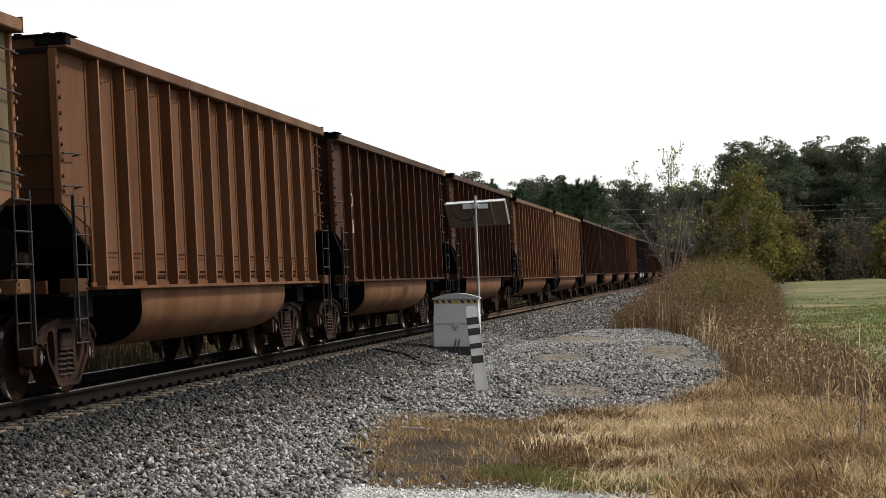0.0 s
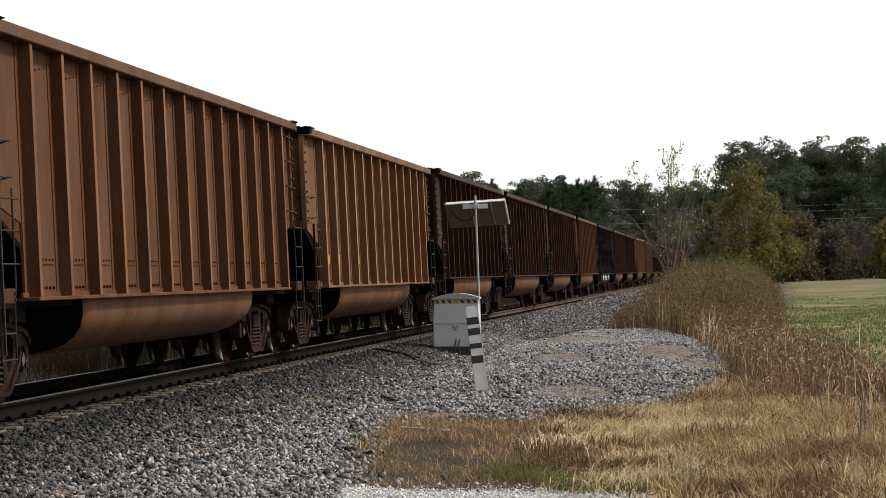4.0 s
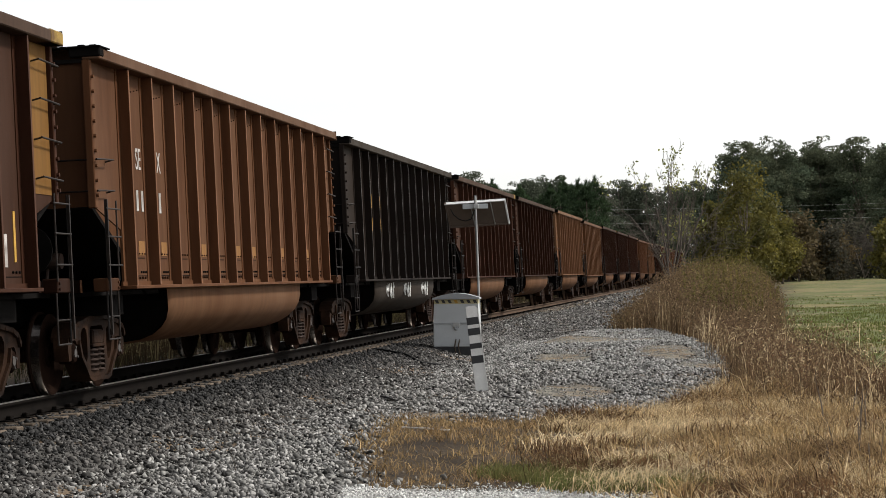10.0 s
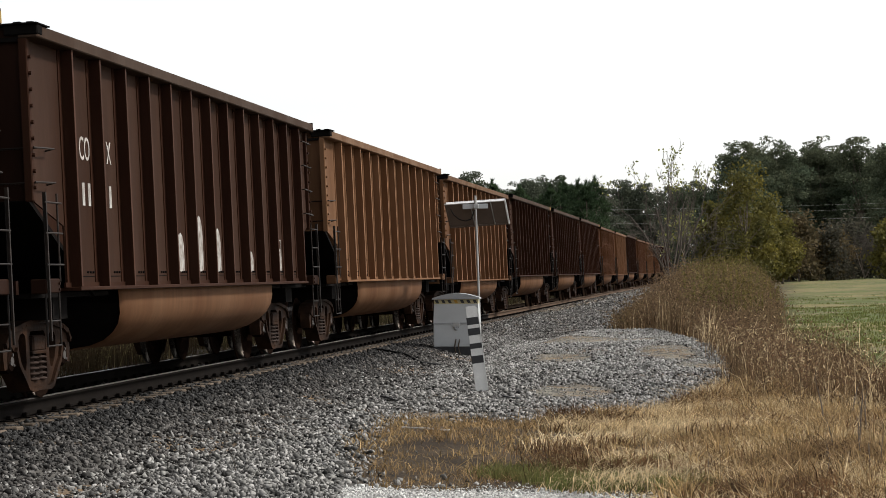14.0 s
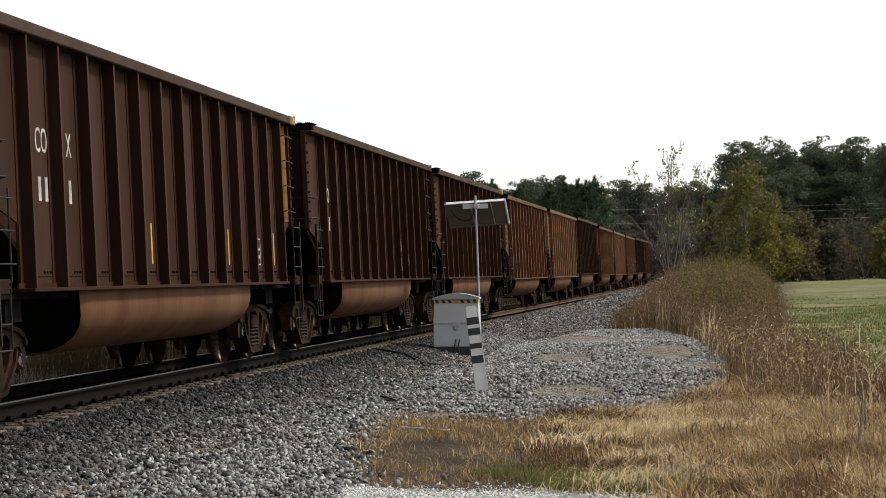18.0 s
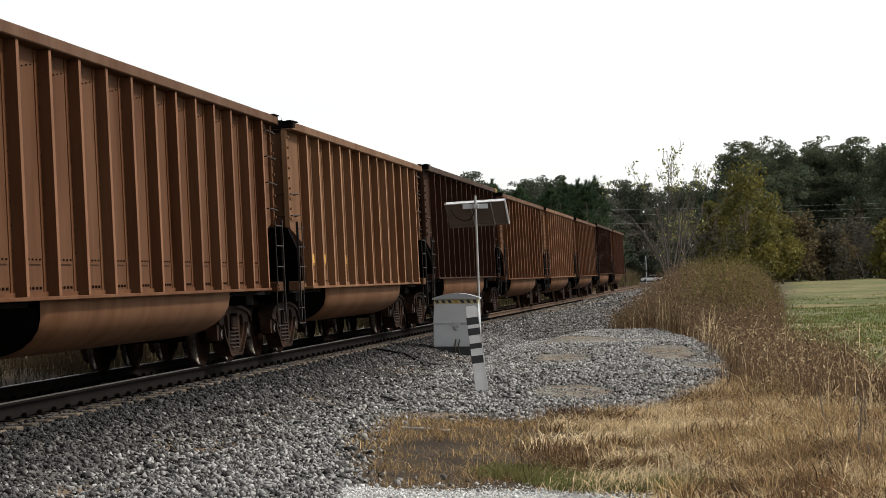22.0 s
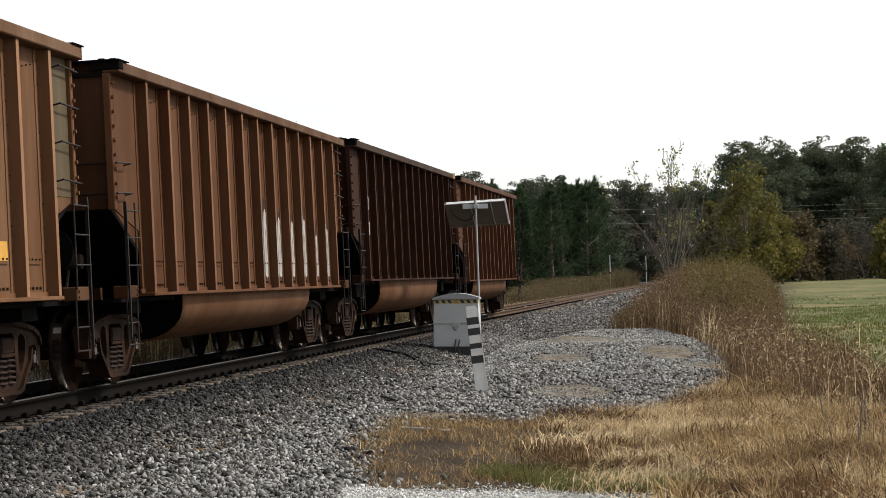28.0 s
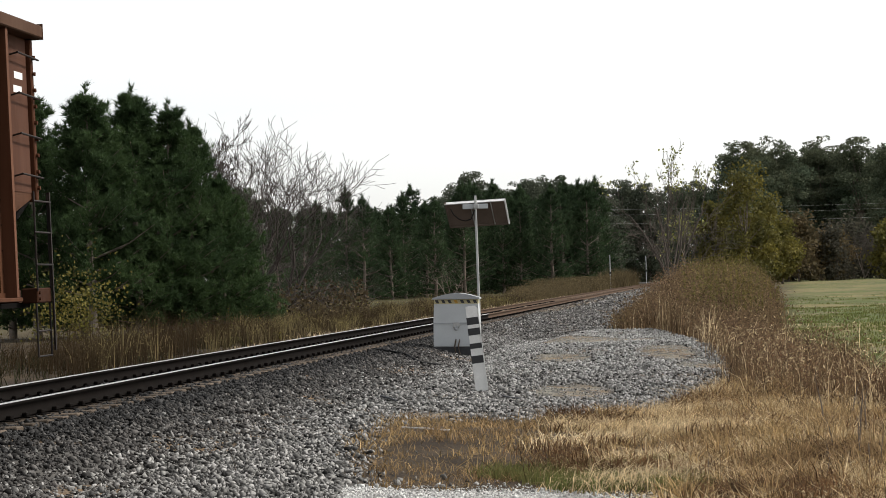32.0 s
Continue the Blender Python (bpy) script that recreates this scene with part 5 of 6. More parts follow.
# ---- grass and weeds ----
def patch(name, label, rows, mat, seed):
    """Blades over regions: rows of (x, y, height, width, lean, per-point count)."""
    vs, fs, base = [], [], 0
    rng = np.random.default_rng(seed)
    for k, (x, y, h, w, lean, many, spread) in enumerate(rows):
        xx = np.repeat(x, many) + rng.normal(0, spread, len(x) * many)
        yy = np.repeat(y, many) + rng.normal(0, spread, len(x) * many)
        hh = np.repeat(h, many)
        v, f = blades(xx, yy, ground_z(xx, yy) - 0.02, hh, np.full(len(xx), w), lean, seed + k, droop=0.25)
        vs.append(v); fs.append(f + base); base += len(v)
    return tagged(new(name, mesh_of(name, np.concatenate(vs), np.concatenate(fs), mat)), label, "grass", kind="stuff")


def scattered(seed, n, x0, x1, y0, y1, test):
    rng = np.random.default_rng(seed)
    x, y = rng.uniform(x0, x1, n), rng.uniform(y0, y1, n)
    k = test(x, y)
    return x[k], y[k]


def in_view(x, y, m=0.6):
    return (abs(x) < 0.212 * y + m)


M_REDWEED = material("red_brown_weed_leaves", (0.128, 0.0816, 0.0527), 0.9, 0, 0.25, 0.45, colour2=(0.17, 0.123, 0.0638), island=0.6, spec=0.1, thin=True)
M_OLIVE = material("dull_olive_weed_leaves", (0.18, 0.135, 0.045), 0.85, 0, 0.25, 0.5, colour2=(0.108, 0.104, 0.036), island=0.45, spec=0.1, thin=True)
M_RUSTLEAF = material("rusty_seed_heads", (0.16, 0.095, 0.055), 0.9, 0, 0.25, 0.6, colour2=(0.1, 0.065, 0.04), island=0.6, spec=0.1, thin=True)


def build_verge():
    lat = lambda x, y: on_line(x, y)[1]
    off = lambda x, y: ~gravel_at(x, y) & in_view(x, y)
    rng = np.random.default_rng(5)
    # short straw next to the gravel, in tufts with bare soil between
    x1, y1 = scattered(1, 3000, -2, 4.5, 17, 31, lambda x, y: off(x, y) & (lat(x, y) > 3) & (wobble(x, y, 1.7) + 0.6 * wobble(x + 5, y, 4.1) > -1.0))
    h1 = (0.09 + 0.10 * (0.5 + 0.5 * wobble(x1, y1, 1.1)) + 0.2 * smooth_step(x1, 1.2, 3.5)) * rng.uniform(0.5, 1.5, len(x1))
    # tussocks further to the side: blades thrown outward from a centre
    cx, cy = scattered(2, 210, 1.0, 8.5, 15, 34, lambda x, y: off(x, y) & (x > 0.05 * y + 0.4))
    m = 95
    r = np.abs(rng.normal(0, 0.17, (len(cx), m))); a = rng.uniform(0, 2 * np.pi, (len(cx), m))
    x2, y2 = (cx[:, None] + r * np.cos(a)).ravel(), (cy[:, None] + r * np.sin(a)).ravel()
    h2 = np.repeat(rng.uniform(0.16, 0.42, len(cx)), m) * np.exp(-r.ravel() * 1.5)
    # straw lying flat
    xf, yf = scattered(12, 16000, 0.0, 8.5, 15, 34, lambda x, y: off(x, y) & (x > 0.045 * y) & (wobble(x, y, 0.9) + 0.8 * wobble(x + 2, y, 2.4) > -0.5))
    # tall stand behind the gravel pad
    stand_ok = lambda x, y: (x < 0.157 * y) | (y < 45 - (x / y - 0.157) * 300)
    x3, y3 = scattered(3, 2200, 3.6, 10.5, 27, 62, lambda x, y: off(x, y) & (x > 4.0 + 0.05 * (y - 31)) & stand_ok(x, y))
    h3 = (0.62 + 0.25 * wobble(x3, y3, 0.5)) * rng.uniform(0.5, 1.3, len(x3))
    patch("dry_grass", "tangled straw-coloured dry grass beside the gravel",
          [(x1, y1, h1 * 0.75, 0.009, 1.3, 9, 0.09), (x2, y2, h2, 0.010, 1.0, 1, 0.01), (xf, yf, np.full(len(xf), 0.055), 0.009, 6.0, 2, 0.12)], M_DRY, 40)
    # lodged clumps, bent one way each
    for name, label, count, mat, lo, hi, sd in (("lodged_straw", "pale straw flattened in swirls on the verge", 430, M_STRAW_PALE, 0.13, 0.26, 17), ("matted_grass", "brown matted dead grass between the straw", 300, M_STRAW_BROWN, 0.14, 0.34, 18)):
        cx, cy = scattered(sd, count * 3, 0.8, 8.0, 14.5, 33, lambda x, y: off(x, y) & (x > 0.055 * y + 0.25 * wobble(x, y, 1.5)) & (wobble(x + sd, y - sd, 1.25) > -0.1))
        cx, cy = cx[:count], cy[:count]
        q = 70
        x9, y9 = (cx[:, None] + rng.normal(0, 0.2, (len(cx), q))).ravel(), (cy[:, None] + rng.normal(0, 0.2, (len(cx), q))).ravel()
        way = np.repeat(rng.uniform(0, 2 * np.pi, len(cx)), q) + rng.normal(0, 0.5, len(x9))
        h9 = np.repeat(rng.uniform(lo, hi, len(cx)), q)
        v, f = blades(x9, y9, ground_z(x9, y9) - 0.01, h9, np.full(len(x9), 0.010), 1.7, sd, droop=0.5, way=way)
        tagged(new(name, mesh_of(name, v, f, mat)), label, "grass", kind="stuff")
    x4, y4 = scattered(4, 1500, 0.3, 2.2, 17.4, 19.6, lambda x, y: off(x, y) & (wobble(x, y * 0.7, 1.3) > -0.1))
    x5, y5 = scattered(5, 34000, 7, 32, 38, 130, lambda x, y: in_view(x, y) & (x > 0.155 * y) & (lat(x, y) > 9) & (wobble(x, y, 0.35) + 0.7 * wobble(x + 3, y, 0.9) > -0.25) & (np.random.default_rng(77).random(len(x)) > (y - 55) / 75))
    patch("green_grass", "short green grass of the field and verge",
          [(x4, y4, np.full(len(x4), 0.15), 0.008, 0.5, 5, 0.06), (x5, y5, np.full(len(x5), 0.12), 0.03, 0.5, 3, 0.1)], M_GREENGRASS, 60)
    # brown weeds along the ballast's edge and in the tall stand
    test = lambda x, y: ~gravel_at(x, y) & (lat(x, y) > 5.0) & (x < 0.155 * y - 0.3 + 0.45 * wobble(x, y, 0.5))
    x6, y6 = scattered(6, 17000, 4, 19, 46, 112, test)
    h6 = (1.75 * smooth_step(lat(x6, y6), 4.6, 7.2) * (0.84 + 0.12 * wobble(x6, y6, 0.7) + 0.1 * wobble(x6, y6, 1.9)) * smooth_step(y6, 44, 58) * (0.3 + 0.7 * smooth_step(0.155 * y6 - x6, -0.5, 1.6)) + 0.35) * rng.uniform(0.55, 1.08, len(x6))
    x7, y7 = scattered(7, 6200, 3.8, 9.5, 26, 47, lambda x, y: off(x, y) & (x > 4.2 + 0.05 * (y - 31)) & stand_ok(x, y) & (wobble(x, y, 1.3) + 0.8 * wobble(x + 4, y, 3.1) > -0.45))
    h7 = (0.66 + 0.28 * wobble(x7, y7, 0.6)) * (0.9 + 0.35 * wobble(x7, y7, 2.1)) * rng.uniform(0.4, 1.2, len(x7))
    x8, y8 = scattered(8, 8000, 14, 27, 112, 175, lambda x, y: (lat(x, y) > 4.5) & (x < 0.148 * y))
    h8 = (1.25 + 0.3 * wobble(x8, y8, 0.5)) * (0.4 + 0.6 * smooth_step(0.148 * y8 - x8, 0, 2.5))
    patch("brown_weeds", "dense brown weeds standing along the ballast", [(x6, y6, h6 * 0.9, 0.012, 0.5, 4, 0.18), (x7, y7, h7 * 0.9, 0.009, 0.6, 4, 0.13), (x3, y3, h3 * 0.9, 0.009, 0.6, 4, 0.12), (x8, y8, h8, 0.028, 0.5, 6, 0.25)], M_WEED, 70)
    k = rng.integers(0, len(x6), 800)
    k = k[(lat(x6[k], y6[k]) < 9.5) & (y6[k] < 75)]
    patch("seed_stalks", "pale straw stalks standing up among the weeds", [(x6[k], y6[k], h6[k] * 0.95, 0.013, 0.3, 3, 0.12)], M_STRAW_PALE, 75)
    k = rng.integers(0, len(x7), 350)
    patch("seed_stalks", "bleached long straws leaning in the tall grass", [(x7[k], y7[k], h7[k] * 1.1, 0.011, 0.6, 3, 0.1)], M_STRAW_PALE, 77)
    k = rng.integers(0, len(x7), 1400)
    p = np.stack([x7[k] + rng.normal(0, 0.12, len(k)), y7[k] + rng.normal(0, 0.12, len(k)), ground_z(x7[k], y7[k]) + h7[k] * rng.uniform(0.5, 1.1, len(k))], -1)
    v, f = cards(p, 0.07, 16, 0.22)
    tagged(new("curled_leaves", mesh_of("curled_leaves", v, f, M_STRAW_PALE)), "pale curled dead leaves hanging in the tall grass", "weeds", kind="stuff")
    k = rng.integers(0, len(x7), 24000)
    p = np.stack([x7[k] + rng.normal(0, 0.12, len(k)), y7[k] + rng.normal(0, 0.12, len(k)), ground_z(x7[k], y7[k]) + h7[k] * rng.uniform(0.15, 1.02, len(k))], -1)
    v, f = cards(p, 0.045, 15, 0.4)
    tagged(new("weed_leaves", mesh_of("weed_leaves", v, f, M_RUSTLEAF)), "small rusty leaves and seed heads in the tall grass", "weeds", kind="stuff")
    # seed heads and small leaves among the weeds
    k = rng.integers(0, len(x6), 130000)
    p = np.stack([x6[k] + rng.normal(0, 0.2, len(k)), y6[k] + rng.normal(0, 0.2, len(k)), ground_z(x6[k], y6[k]) + h6[k] * rng.uniform(0.2, 1.04, len(k)) ** 0.7], -1)
    v, f = cards(p, 0.075, 10, 0.45)
    tagged(new("weed_leaves", mesh_of("weed_leaves", v, f, M_REDWEED)), "small brown leaves and seed heads of the weeds", "weeds", kind="stuff")
    k = rng.integers(0, len(x6), 90000)
    k = k[(x6[k] > (0.108 + 0.02 * rng.random(len(k))) * y6[k]) & (h6[k] > 0.95) & (wobble(x6[k], y6[k], 0.8) > -0.5)]
    p = np.stack([x6[k], y6[k], ground_z(x6[k], y6[k]) + h6[k] * rng.uniform(0.72, 1.12, len(k))], -1)
    v, f = cards(p, 0.075, 11, 0.5)
    tagged(new("bush_leaves", mesh_of("bush_leaves", v, f, M_OLIVE)), "olive leaves on top of the roadside thicket", "bush", kind="stuff")


build_verge()


def build_far_bank():
    lat = lambda x, y: on_line(x, y)[1]
    x1, y1 = scattered(21, 15000, -20, 20, 30, 150, lambda x, y: (lat(x, y) < -3.3) & (lat(x, y) > -10) & (abs(x) < 0.22 * y + 1))
    h1 = (0.62 + 0.22 * wobble(x1, y1, 0.6)) * smooth_step(-lat(x1, y1), 3.0, 5.5) + 0.12
    x2, y2 = scattered(22, 5000, 5, 34, 130, 290, lambda x, y: (lat(x, y) < -3.2) & (lat(x, y) > -9) & (x < 0.0895 * y))
    h2 = (0.8 + 0.8 * smooth_step(y2, 165, 190) * smooth_step(-y2, -235, -215)) * (0.9 + 0.2 * wobble(x2, y2, 0.3))
    u = (y1 < 58) | (x1 < -0.10 * y1)
    patch("bank_weeds", "brown and straw weeds along the far side of the track", [(x1[~u], y1[~u], h1[~u], 0.014, 0.6, 8, 0.16)], M_BANK, 80)
    patch("undergrowth", "dark low undergrowth beyond the near track", [(x1[u], y1[u], h1[u] * 0.6, 0.016, 0.9, 5, 0.16)], M_UNDERGROWTH, 82)
    patch("bank_weeds", "tawny weeds up the line beside the track", [(x2, y2, h2 * 0.9, 0.05, 0.7, 4, 0.3)], M_THICKET, 83)
    # rounded fine-stemmed bushes, dark brown, with paler seeding ones between
    rng = np.random.default_rng(29)
    cx, cy = scattered(28, 3400, -17, 12, 36, 130, lambda x, y: (lat(x, y) < -4.3) & (lat(x, y) > -8.0) & (abs(x) < 0.22 * y + 1) & (x < 0.05 * y))
    pale = rng.random(len(cx)) < np.where(cx > -0.1 * cy, 0.55, 0.08)
    for pick, mat, label, sd in ((~pale, M_BUSH, "dark brown fuzzy bushes along the far bank", 30), (pale, M_BUSH_PALE, "pale seeding bushes along the far bank", 33)):
        ax, ay = cx[pick], cy[pick]
        m = 26
        size = rng.uniform(0.6, 1.05, len(ax)) * (0.85 + 0.3 * wobble(ax, ay, 0.8)) * np.where(ax < -0.1 * ay, 1.12, 0.9)
        way = rng.uniform(0, 2 * np.pi, (len(ax), m))
        off = np.abs(rng.normal(0, 0.28, (len(ax), m)))
        bx, by = (ax[:, None] + np.cos(way) * off).ravel(), (ay[:, None] + np.sin(way) * off).ravel()
        hh = (size[:, None] * np.sqrt(np.clip(1.1 - (off / 0.8) ** 2, 0.1, 1))).ravel()
        v, f = blades(bx, by, ground_z(bx, by) - 0.02, hh, np.full(len(bx), 0.016), 0.28, sd, way=way.ravel())
        q = rng.normal(size=(len(ax), 110, 3)); q /= np.linalg.norm(q, axis=2)[..., None]
        q = q * (rng.random((len(ax), 110)) ** 0.45)[..., None] * (size * 0.62)[:, None, None] * np.array([1.0, 1.0, 0.9])
        q += np.stack([ax, ay, ground_z(ax, ay) + size * 0.4], -1)[:, None, :]
        v2, f2 = cards(q.reshape(-1, 3), 0.1, sd + 1, 0.16)
        f3 = np.concatenate([f, f2[:, [0, 1, 2]] + len(v), f2[:, [0, 2, 3]] + len(v)])
        tagged(new("bank_bushes", mesh_of("bank_bushes", np.concatenate([v, v2]), f3, mat)), label, "bush", kind="stuff")
    # tawny cover up the line
    k = rng.integers(0, len(x2), 60000)
    p = np.stack([x2[k] + rng.normal(0, 0.3, len(k)), y2[k], ground_z(x2[k], y2[k]) + h2[k] * rng.uniform(0.2, 1.05, len(k))], -1)
    v, f = cards(p, 0.16, 31, 0.22)
    tagged(new("bank_leaves", mesh_of("bank_leaves", v, f, M_THICKET)), "grey-brown twiggy cover up the line", "bush", kind="stuff")
    x4, y4 = scattered(26, 2600, 13, 25, 222, 262, lambda x, y: (((x - 0.0805 * y) / 3.0) ** 2 + ((y - 243) / 18) ** 2 < 1) & (lat(x, y) < -2.6))
    h4 = 2.3 * np.sqrt(np.clip(1.05 - ((x4 - 0.0805 * y4) / 3.2) ** 2, 0.05, 1))
    patch("far_thicket", "brown rounded thicket beside the far track", [(x4, y4, h4, 0.05, 0.5, 6, 0.25)], M_THICKET, 85)
    x3, y3 = scattered(23, 1700, -20, 20, 30, 150, lambda x, y: (lat(x, y) < -2.8) & (lat(x, y) > -9) & (abs(x) < 0.22 * y + 1) & (wobble(x, y, 0.5) > 0.1))
    patch("bank_grass", "straw grass along the far shoulder", [(x3[y3 > 75], y3[y3 > 75], np.full((y3 > 75).sum(), 0.5), 0.016, 0.35, 5, 0.1)], M_STRAW_BROWN, 90)
    x5, y5 = scattered(27, 9000, -16, 14, 38, 150, lambda x, y: (lat(x, y) < -2.5) & (lat(x, y) > -4.2) & (abs(x) < 0.22 * y + 1) & (x > -0.1 * y) & (wobble(x, y, 0.5) > -0.4))
    patch("shoulder_straw", "short pale straw on the far shoulder of the track", [(x5, y5, np.full(len(x5), 0.26), 0.018, 0.7, 5, 0.15)], M_STRAW_PALE, 95)
    rng = np.random.default_rng(24)
    k = rng.integers(0, len(x1), 2200)
    k = k[wobble(x1[k], y1[k], 0.35) > 0.0]
    p = np.stack([x1[k] + rng.normal(0, 0.15, len(k)), y1[k], ground_z(x1[k], y1[k]) + h1[k] * rng.uniform(0.3, 1.15, len(k))], -1)
    p = p[p[:, 1] > 55]
    v, f = cards(p, 0.08, 25)
    tagged(new("bank_leaves", mesh_of("bank_leaves", v, f, M_LEAF)), "yellow-green leaves among the weeds of the bank", "bush", kind="stuff")


build_far_bank()


# ---- trackside cabinet with its solar panel ----
M_CAB = material("pale_grey_enamel", (0.43, 0.445, 0.45), 0.5, 0, 0.1, 2.5, 0.05)
M_BAND = material("faded_yellow_band", (0.42, 0.36, 0.19), 0.6, 0, 0.2, 4)
M_LID = material("grey_lid_paint", (0.3, 0.31, 0.315), 0.5, 0, 0.15, 4)
M_GALV = material("galvanised_steel", (0.4, 0.4, 0.39), 0.45, 0.7, 0.2, 5)
M_PANEL = material("solar_panel_back", (0.13, 0.1, 0.082), 0.8, 0, 0.15, 5, spec=0.0)
M_FRAME = material("aluminium_frame", (0.8, 0.8, 0.8), 0.5, 0.0, 0.1, 4)
M_CABLE = material("black_rubber_cable", (0.012, 0.012, 0.012), 0.7, 0, 0.2, 5, spec=0.05)


def part_bm(name, bm, mat, parent, label="", smooth=False, at=None):
    return part(name, bm_mesh(name, bm, mat, smooth), parent, at, label)


def build_cabinet():
    x, y = 0.245, 46.3
    g = float(ground_z(np.array([x]), np.array([y]))[0])
    ob = tagged(new("equipment_cabinet", None), "pale grey metal trackside cabinet with hazard-striped lid", "cabinet")
    ob.matrix_basis = pose(x, y, g + 0.0, 0, 1.0, -4)
    W = 0.49
    b = box(bmesh.new(), -W, W, -0.33, 0.33, 0.14, 0.64, 0.015)
    body = part_bm("lower_body", b, M_CAB, ob)
    part_bm("skirt", box(bmesh.new(), -W + 0.01, W - 0.01, -0.31, 0.31, -0.06, 0.15), M_BLACK, ob, "black base skirt")
    part_bm("upper_body", prism(bmesh.new(), [(-W, 0.655), (W, 0.655), (W - 0.02, 1.06), (-W + 0.02, 1.06)], -0.33, 0.33), M_CAB, ob)
    part_bm("seam", box(bmesh.new(), -W - 0.012, W + 0.012, -0.345, 0.34, 0.635, 0.66), M_LID, ob)
    n = 9
    arc = [(-W + 2 * W * i / n, 1.19 + 0.10 * math.sin(math.pi * i / n)) for i in range(n + 1)]
    part_bm("lid", prism(bmesh.new(), [(-W - 0.02, 1.16)] + [(a * 1.03, b) for a, b in arc] + [(W + 0.02, 1.16)], -0.37, 0.36), M_LID, ob, "domed grey lid")
    band = part_bm("hazard_band", box(bmesh.new(), -W + 0.02, W - 0.02, -0.325, 0.3, 1.06, 1.16), M_BAND, ob, "pale band with black and yellow stripes")
    for i in range(7):
        q = -0.42 + i * 0.135
        part_bm("stripe", prism(bmesh.new(), [(q, 1.075), (q + 0.065, 1.075), (q + 0.03, 1.145), (q - 0.035, 1.145)], -0.332, -0.326), M_BLACK if i % 2 == 0 or i in (1, 5) else M_YELLOW, band)
    part_bm("latch", box(bmesh.new(), -0.07, 0.07, -0.375, -0.33, 0.55, 0.67, 0.01), M_GALV, body)
    part_bm("handle", box(bmesh.new(), -0.04, 0.04, -0.39, -0.33, 0.5, 0.58, 0.01), M_LID, body)
    for dx in (-0.06, 0.02):
        bm = bmesh.new()
        rod(bm, (dx + 0.05, -0.34, 0.3), (dx + 0.02, -0.37, 0.14), 0.014)
        rod(bm, (dx + 0.02, -0.37, 0.14), (dx + 0.06, -0.42, -0.02), 0.014)
        part_bm("cable", bm, M_TIE, body)
    # pole and panel behind the cabinet
    px, py = 0.755, 46.9
    s = py / 45.0
    gp = float(ground_z(np.array([px]), np.array([py]))[0])
    pole = tagged(new("solar_panel_mast", None), "thin galvanised mast carrying a tilted solar panel", "solar panel")
    pole.matrix_basis = Matrix.Translation((px, py, gp))
    Ht = 2.98 - gp
    part_bm("pole", rod(bmesh.new(), (0, 0, -0.05), (-0.015, 0, Ht), 0.028, 10), M_GALV, pole)
    tl, tr, br, bl = Vector((0.06, 0.06, 2.83)), Vector((1.40, 0.06, 2.88)), Vector((1.50, 0.58, 2.36)), Vector((0.17, 0.58, 2.31))
    off = Vector((-px, 0, -gp))
    c = [q + off for q in (tl, tr, br, bl)]
    nrm = (c[1] - c[0]).cross(c[3] - c[0]).normalized()
    if nrm.z < 0:
        nrm = -nrm

    def slab(q, lo, hi):
        bm = bmesh.new()
        a = [bm.verts.new(v + nrm * lo) for v in q]; b = [bm.verts.new(v + nrm * hi) for v in q]
        bm.faces.new(a); bm.faces.new(b[::-1])
        for i in range(4):
            j = (i + 1) % 4
            bm.faces.new((a[i], b[i], b[j], a[j]))
        return bm
    pan = part_bm("panel", slab(c, 0.0, 0.02), M_PANEL, pole, "brown-grey back of a solar panel")
    for i in range(4):
        a, b = c[i], c[(i + 1) % 4]
        o = ((c[0] + c[2]) / 2 - (a + b) / 2).normalized() * (0.022 if i == 0 else 0.035)
        part_bm("frame_bar", slab([a, b, b + o, a + o], -0.03 if i == 0 else -0.025, 0.03), M_FRAME if i < 2 else M_PANEL, pan, "bright aluminium frame bar" if i < 2 else "dull frame bar")
    m = (c[0] + c[1]) / 2
    part_bm("bracket", box(bmesh.new(), -0.3, 0.26, 0.032, 0.07, 2.69 - gp, 2.80 - gp, 0.01), M_CAB, pole, "pale mounting bracket")
    part_bm("clamp", box(bmesh.new(), -0.07, 0.05, -0.045, 0.06, 2.70 - gp, 2.80 - gp, 0.01), M_GALV, pole)
    for q in (c[0] * 0.58 + c[1] * 0.42, c[0] * 0.25 + c[1] * 0.75):
        e = q + (c[3] - c[0]) * 0.95
        part_bm("brace", rod(bmesh.new(), q - nrm * 0.03, e - nrm * 0.03, 0.012), M_GALV, pan)
    bm = bmesh.new()
    pts = [Vector((-0.56, 0.0, 2.70 - gp)), Vector((-0.5, 0.0, 2.58 - gp)), Vector((-0.38, -0.02, 2.47 - gp)), Vector((-0.24, -0.05, 2.43 - gp)), Vector((-0.12, -0.04, 2.47 - gp)), Vector((-0.04, -0.03, 2.66 - gp))]
    for a, b in zip(pts, pts[1:]):
        rod(bm, a, b, 0.013)
    part_bm("cable", bm, M_CABLE, pole, "black hanging cable")


build_cabinet()


